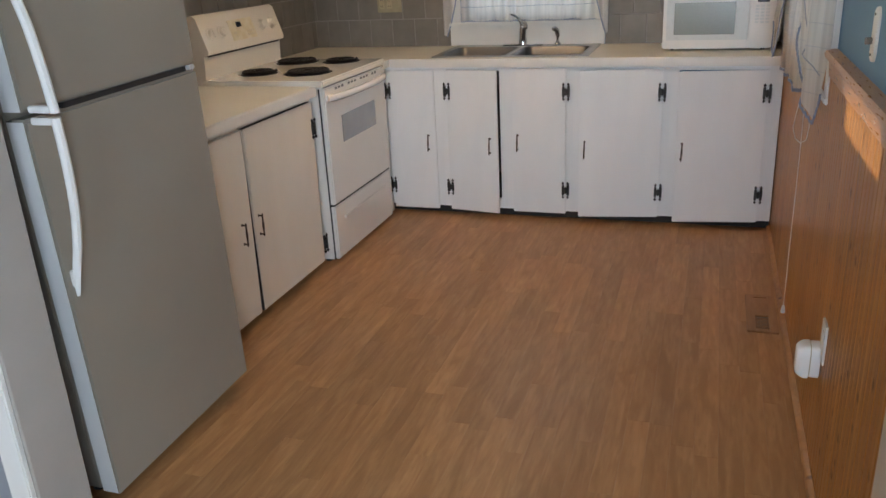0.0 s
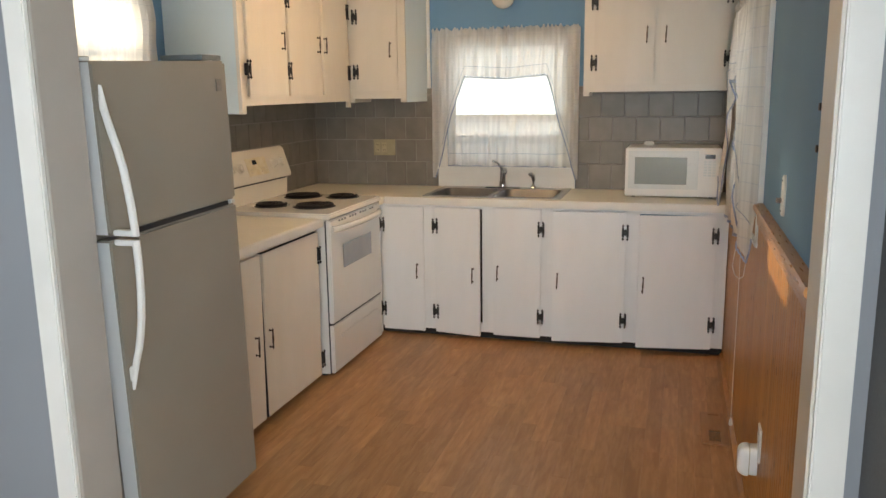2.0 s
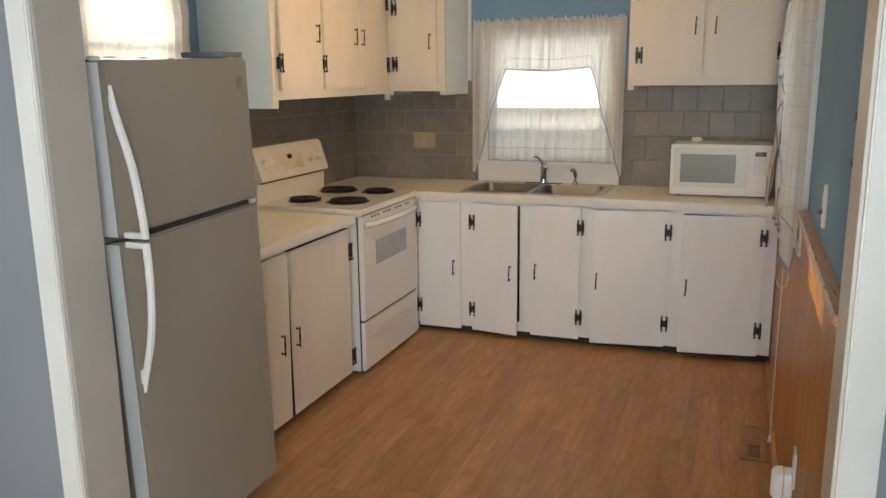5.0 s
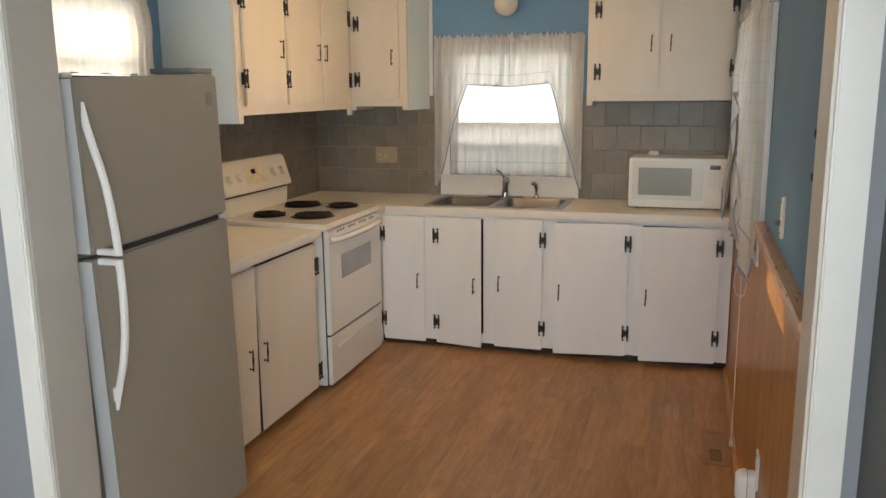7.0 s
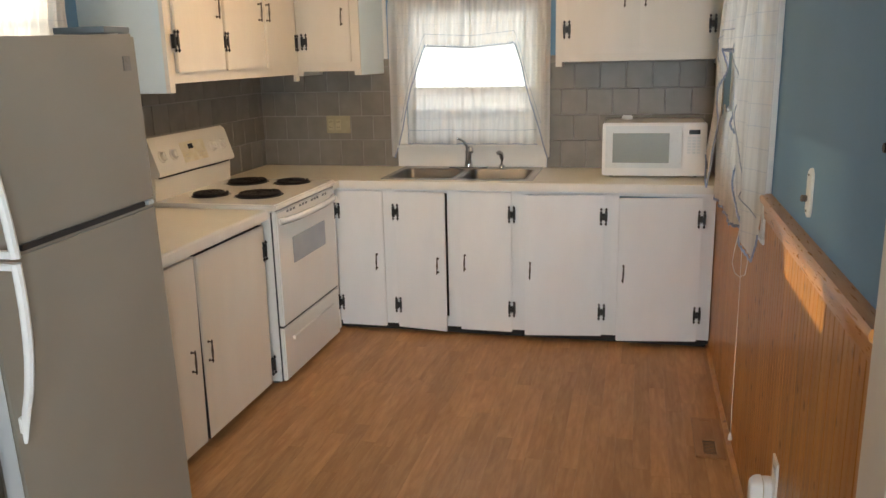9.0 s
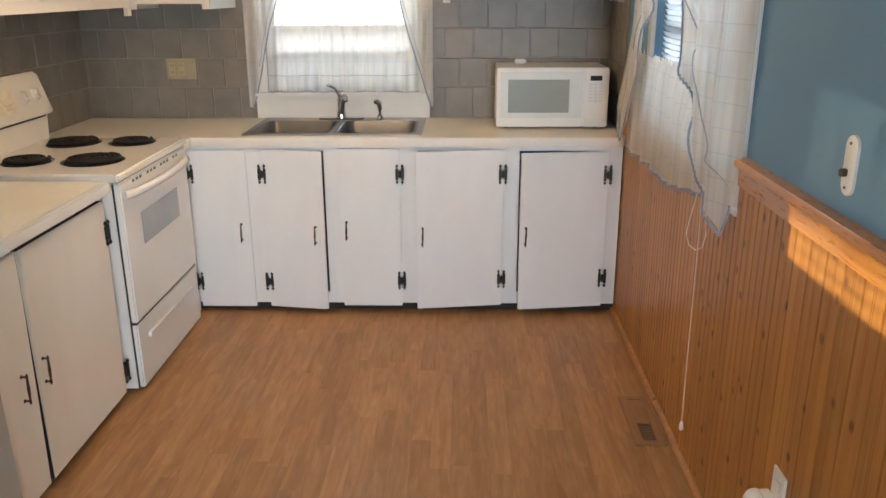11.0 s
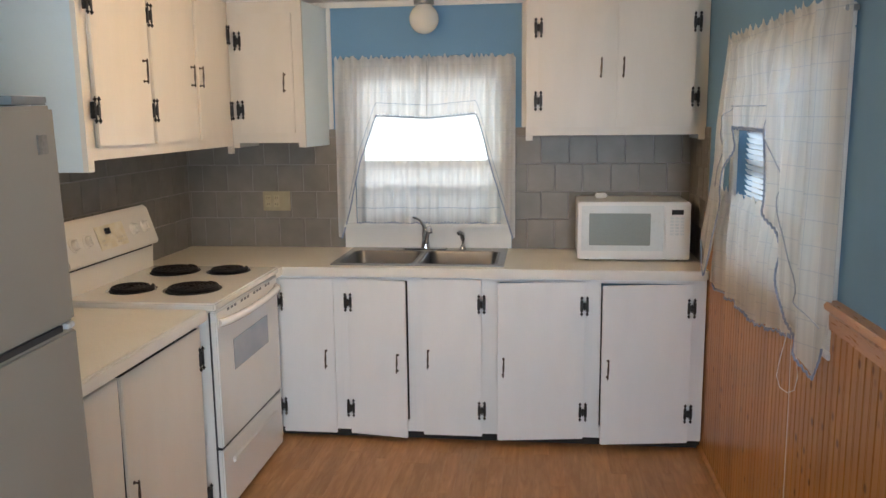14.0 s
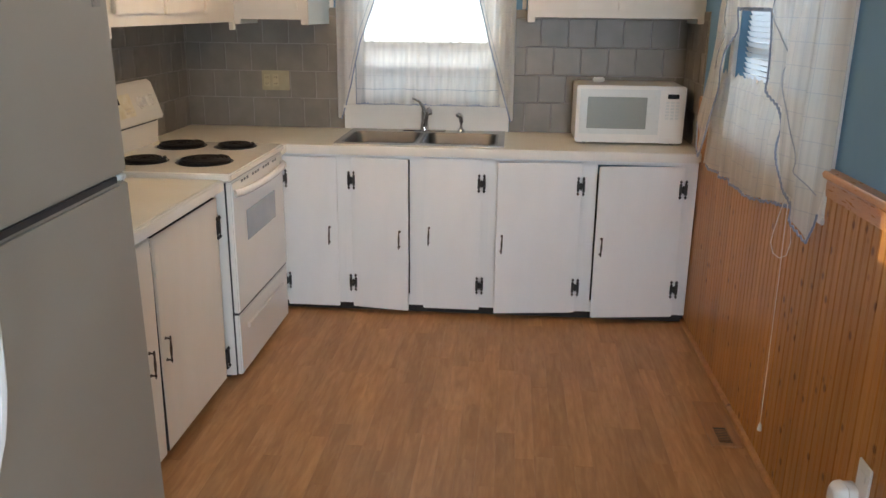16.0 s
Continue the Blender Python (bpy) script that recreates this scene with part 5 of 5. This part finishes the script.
    for i in range(9):
        y = -0.146 + i * 0.0125
        box(bm, -0.025, 0.025, y, y + 0.0025, 0.002, 0.0045)
    part("slats", bm, M_VENT, v)


fittings()

# ---- wainscot ----
W_TOP, W_END = 1.045, 4.60
wains = thing("wainscot", (XR, 0, 0), "varnished knotty pine beadboard wainscot with a moulded rail", "wainscot", kind="structure")


def bead_board(w):
    """One board with a tongue joint and a bead down its middle."""
    prof = [(0, -0.006), (0.002, -0.010), (0.0045, -0.0118), (w / 2 - 0.006, -0.0118), (w / 2 - 0.004, -0.0104), (w / 2 - 0.002, -0.0118), (w / 2 + 0.002, -0.0118), (w / 2 + 0.004, -0.0104), (w / 2 + 0.006, -0.0118), (w - 0.0045, -0.0118), (w - 0.002, -0.010), (w, -0.006)]
    bm = bmesh.new()
    lo = [bm.verts.new((x, y, 0.0)) for y, x in prof]
    hi = [bm.verts.new((x, y, W_TOP)) for y, x in prof]
    for i in range(len(prof) - 1):
        bm.faces.new((lo[i], lo[i + 1], hi[i + 1], hi[i]))
    return mesh_of("board", bm, M_PINE)


BOARD_W = 0.082
board_me = bead_board(BOARD_W)
y = YD1 + 0.0005
while y < W_END - 0.02:
    b = new("board", board_me)
    b.location = (0, y, 0)
    b.parent = wains
    y += BOARD_W
W_END = y


def rail():
    bm = bmesh.new()
    prof = [(0, 0), (-0.016, 0), (-0.018, 0.012), (-0.020, 0.040), (-0.026, 0.052), (-0.034, 0.058), (-0.036, 0.069), (-0.032, 0.079), (-0.010, 0.081), (0, 0.081)]
    for ya, yb in ((YD1, 2.894),):
        a = [bm.verts.new((x, ya, W_TOP - 0.005 + z)) for x, z in prof]
        b = [bm.verts.new((x, yb, W_TOP - 0.005 + z)) for x, z in prof]
        bm.faces.new(a[::-1])
        bm.faces.new(b)
        for i in range(len(prof) - 1):
            bm.faces.new((a[i], a[i + 1], b[i + 1], b[i]))
    part("chair_rail", bm, M_RAIL, wains, "moulded pine chair rail")
    bm = bmesh.new()
    box(bm, -0.018, 0, 4.24, W_END, W_TOP - 0.004, 1.155, 0.003)
    part("chair_rail", bm, M_RAIL, wains, "moulded pine chair rail")
    bm = bmesh.new()
    prof = [(-0.0125, 0), (-0.030, 0), (-0.029, 0.008), (-0.024, 0.015), (-0.0125, 0.019)]
    a = [bm.verts.new((x, YD1, z)) for x, z in prof]
    b = [bm.verts.new((x, 4.55, z)) for x, z in prof]
    bm.faces.new(a[::-1])
    bm.faces.new(b)
    for i in range(len(prof) - 1):
        bm.faces.new((a[i], a[i + 1], b[i + 1], b[i]))
    part("quarter_round", bm, M_PINE, wains, "pine quarter round at the floor")


rail()

# ---- wall tiles ----
TS, TG = 0.1485, 0.004


def tile_mesh(w, h, axis):
    bm = bmesh.new()
    e = 0.0015
    if axis == "x":
        a = [bm.verts.new(c) for c in ((0, 0, 0), (w, 0, 0), (w, 0, h), (0, 0, h))]
        b = [bm.verts.new(c) for c in ((e, -0.0035, e), (w - e, -0.0035, e), (w - e, -0.0035, h - e), (e, -0.0035, h - e))]
    else:
        a = [bm.verts.new(c) for c in ((0, 0, 0), (0, w, 0), (0, w, h), (0, 0, h))]
        b = [bm.verts.new(c) for c in ((0.0035, e, e), (0.0035, w - e, e), (0.0035, w - e, h - e), (0.0035, e, h - e))]
    bm.faces.new(b)
    for i in range(4):
        j = (i + 1) % 4
        bm.faces.new((a[i], a[j], b[j], b[i]))
    return mesh_of("tile", bm, M_TILE)


def tile_wall(parent, axis, u0, u1, origin, rows, place, skip=None, mirror=1):
    cache = {}
    for r, (z0, z1) in enumerate(rows):
        start = origin + (TS / 2 if r % 2 else 0)
        k = math.floor((u0 - start) / TS)
        u = start + k * TS
        while u < u1:
            a, b = max(u, u0), min(u + TS, u1)
            u += TS
            spans = [(a, b)]
            if skip and z1 > skip[2]:
                spans = [(a, min(b, skip[0])), (max(a, skip[1]), b)]
            for a, b in spans:
                if b - a < 0.012:
                    continue
                key = (round(b - a, 4), round(z1 - z0, 4))
                if key not in cache:
                    cache[key] = tile_mesh(b - a - TG, z1 - z0 - TG, axis)
                ob = new("tile", cache[key])
                ob.location = place(a + TG / 2, z0 + TG / 2)
                if mirror == -1:
                    ob.scale = (-1, 1, 1)
                ob.parent = parent


ROWS_T = [(0.905 - 0.015, 1.0565), (1.0565, 1.208), (1.208, 1.3595), (1.3595, 1.511), (1.511, 1.556)]
tw = thing("tiled_backsplash", (0, 0, 0), "grey square wall tiles in running bond with light grout", "backsplash", kind="structure")
bm = bmesh.new()
box(bm, XL, -1.337, YB - 0.004, YB - 0.0005, 0.88, 1.556)
box(bm, -0.396, XR, YB - 0.004, YB - 0.0005, 0.88, 1.556)
box(bm, XL + 0.0005, XL + 0.004, 2.43, YB - 0.005, 0.88, 1.52)
box(bm, XR - 0.004, XR - 0.0005, W_END + 0.001, YB - 0.005, 0.88, 1.556)
part("grout", bm, M_GROUT, tw)
tile_wall(tw, "x", XL + 0.006, -1.337, 0.06 - 11 * TS, ROWS_T, lambda u, z: (u, YB - 0.004, z))
tile_wall(tw, "x", -0.396, XR - 0.006, 0.06 - TS / 2, ROWS_T, lambda u, z: (u, YB - 0.004, z))
tile_wall(tw, "y", 2.44, YB - 0.006, YB - 0.06, ROWS_T[:4], lambda u, z: (XL + 0.004, u, z))
tile_wall(tw, "y", W_END + 0.004, YB - 0.006, YB - 0.06, ROWS_T, lambda u, z: (XR - 0.004, u, z), mirror=-1)

# ---- floor strips ----
floor = thing("floor", (0, 0, 0), "warm brown oak strip floor running away from the doorway", "floor", kind="structure")
SW = 0.0700
rnd = random.Random(4)
strip_me = {}


def strip_mesh(length, w=SW):
    bm = bmesh.new()
    g, e, d = 0.0001, 0.0005, 0.0003
    a = [bm.verts.new(c) for c in ((g, g, -d), (w - g, g, -d), (w - g, length - g, -d), (g, length - g, -d))]
    b = [bm.verts.new(c) for c in ((g + e, g + e, 0), (w - g - e, g + e, 0), (w - g - e, length - g - e, 0), (g + e, length - g - e, 0))]
    c = [bm.verts.new((v.co.x, v.co.y, -0.011)) for v in a]
    bm.faces.new(b)
    for i in range(4):
        j = (i + 1) % 4
        bm.faces.new((a[i], a[j], b[j], b[i]))
        bm.faces.new((c[i], c[j], a[j], a[i]))
    return mesh_of("plank", bm, M_OAK)


for L in (0.42, 0.56, 0.70, 0.84):
    strip_me[L] = strip_mesh(L)
FLOOR_Y0, FLOOR_Y1 = 1.50, 4.62
x = -1.66
while x < XR - 0.01:
    y = FLOOR_Y0 - rnd.uniform(0.22, 0.75)
    while y < FLOOR_Y1:
        L = rnd.choice(list(strip_me))
        ob = new("plank", strip_me[L])
        ob.location = (x, y, 0)
        ob.parent = floor
        y += L
    x += SW
bm = bmesh.new()
x = -3.2
while x < 1.8:
    y = -2.9
    while y < 0.75:
        box(bm, x + 0.0003, x + SW - 0.0003, y + 0.0005, y + 0.6995, -0.011, -0.001)
        y += 0.7
    x += SW
part("floorboards", bm, M_OAK, floor, kind="stuff")
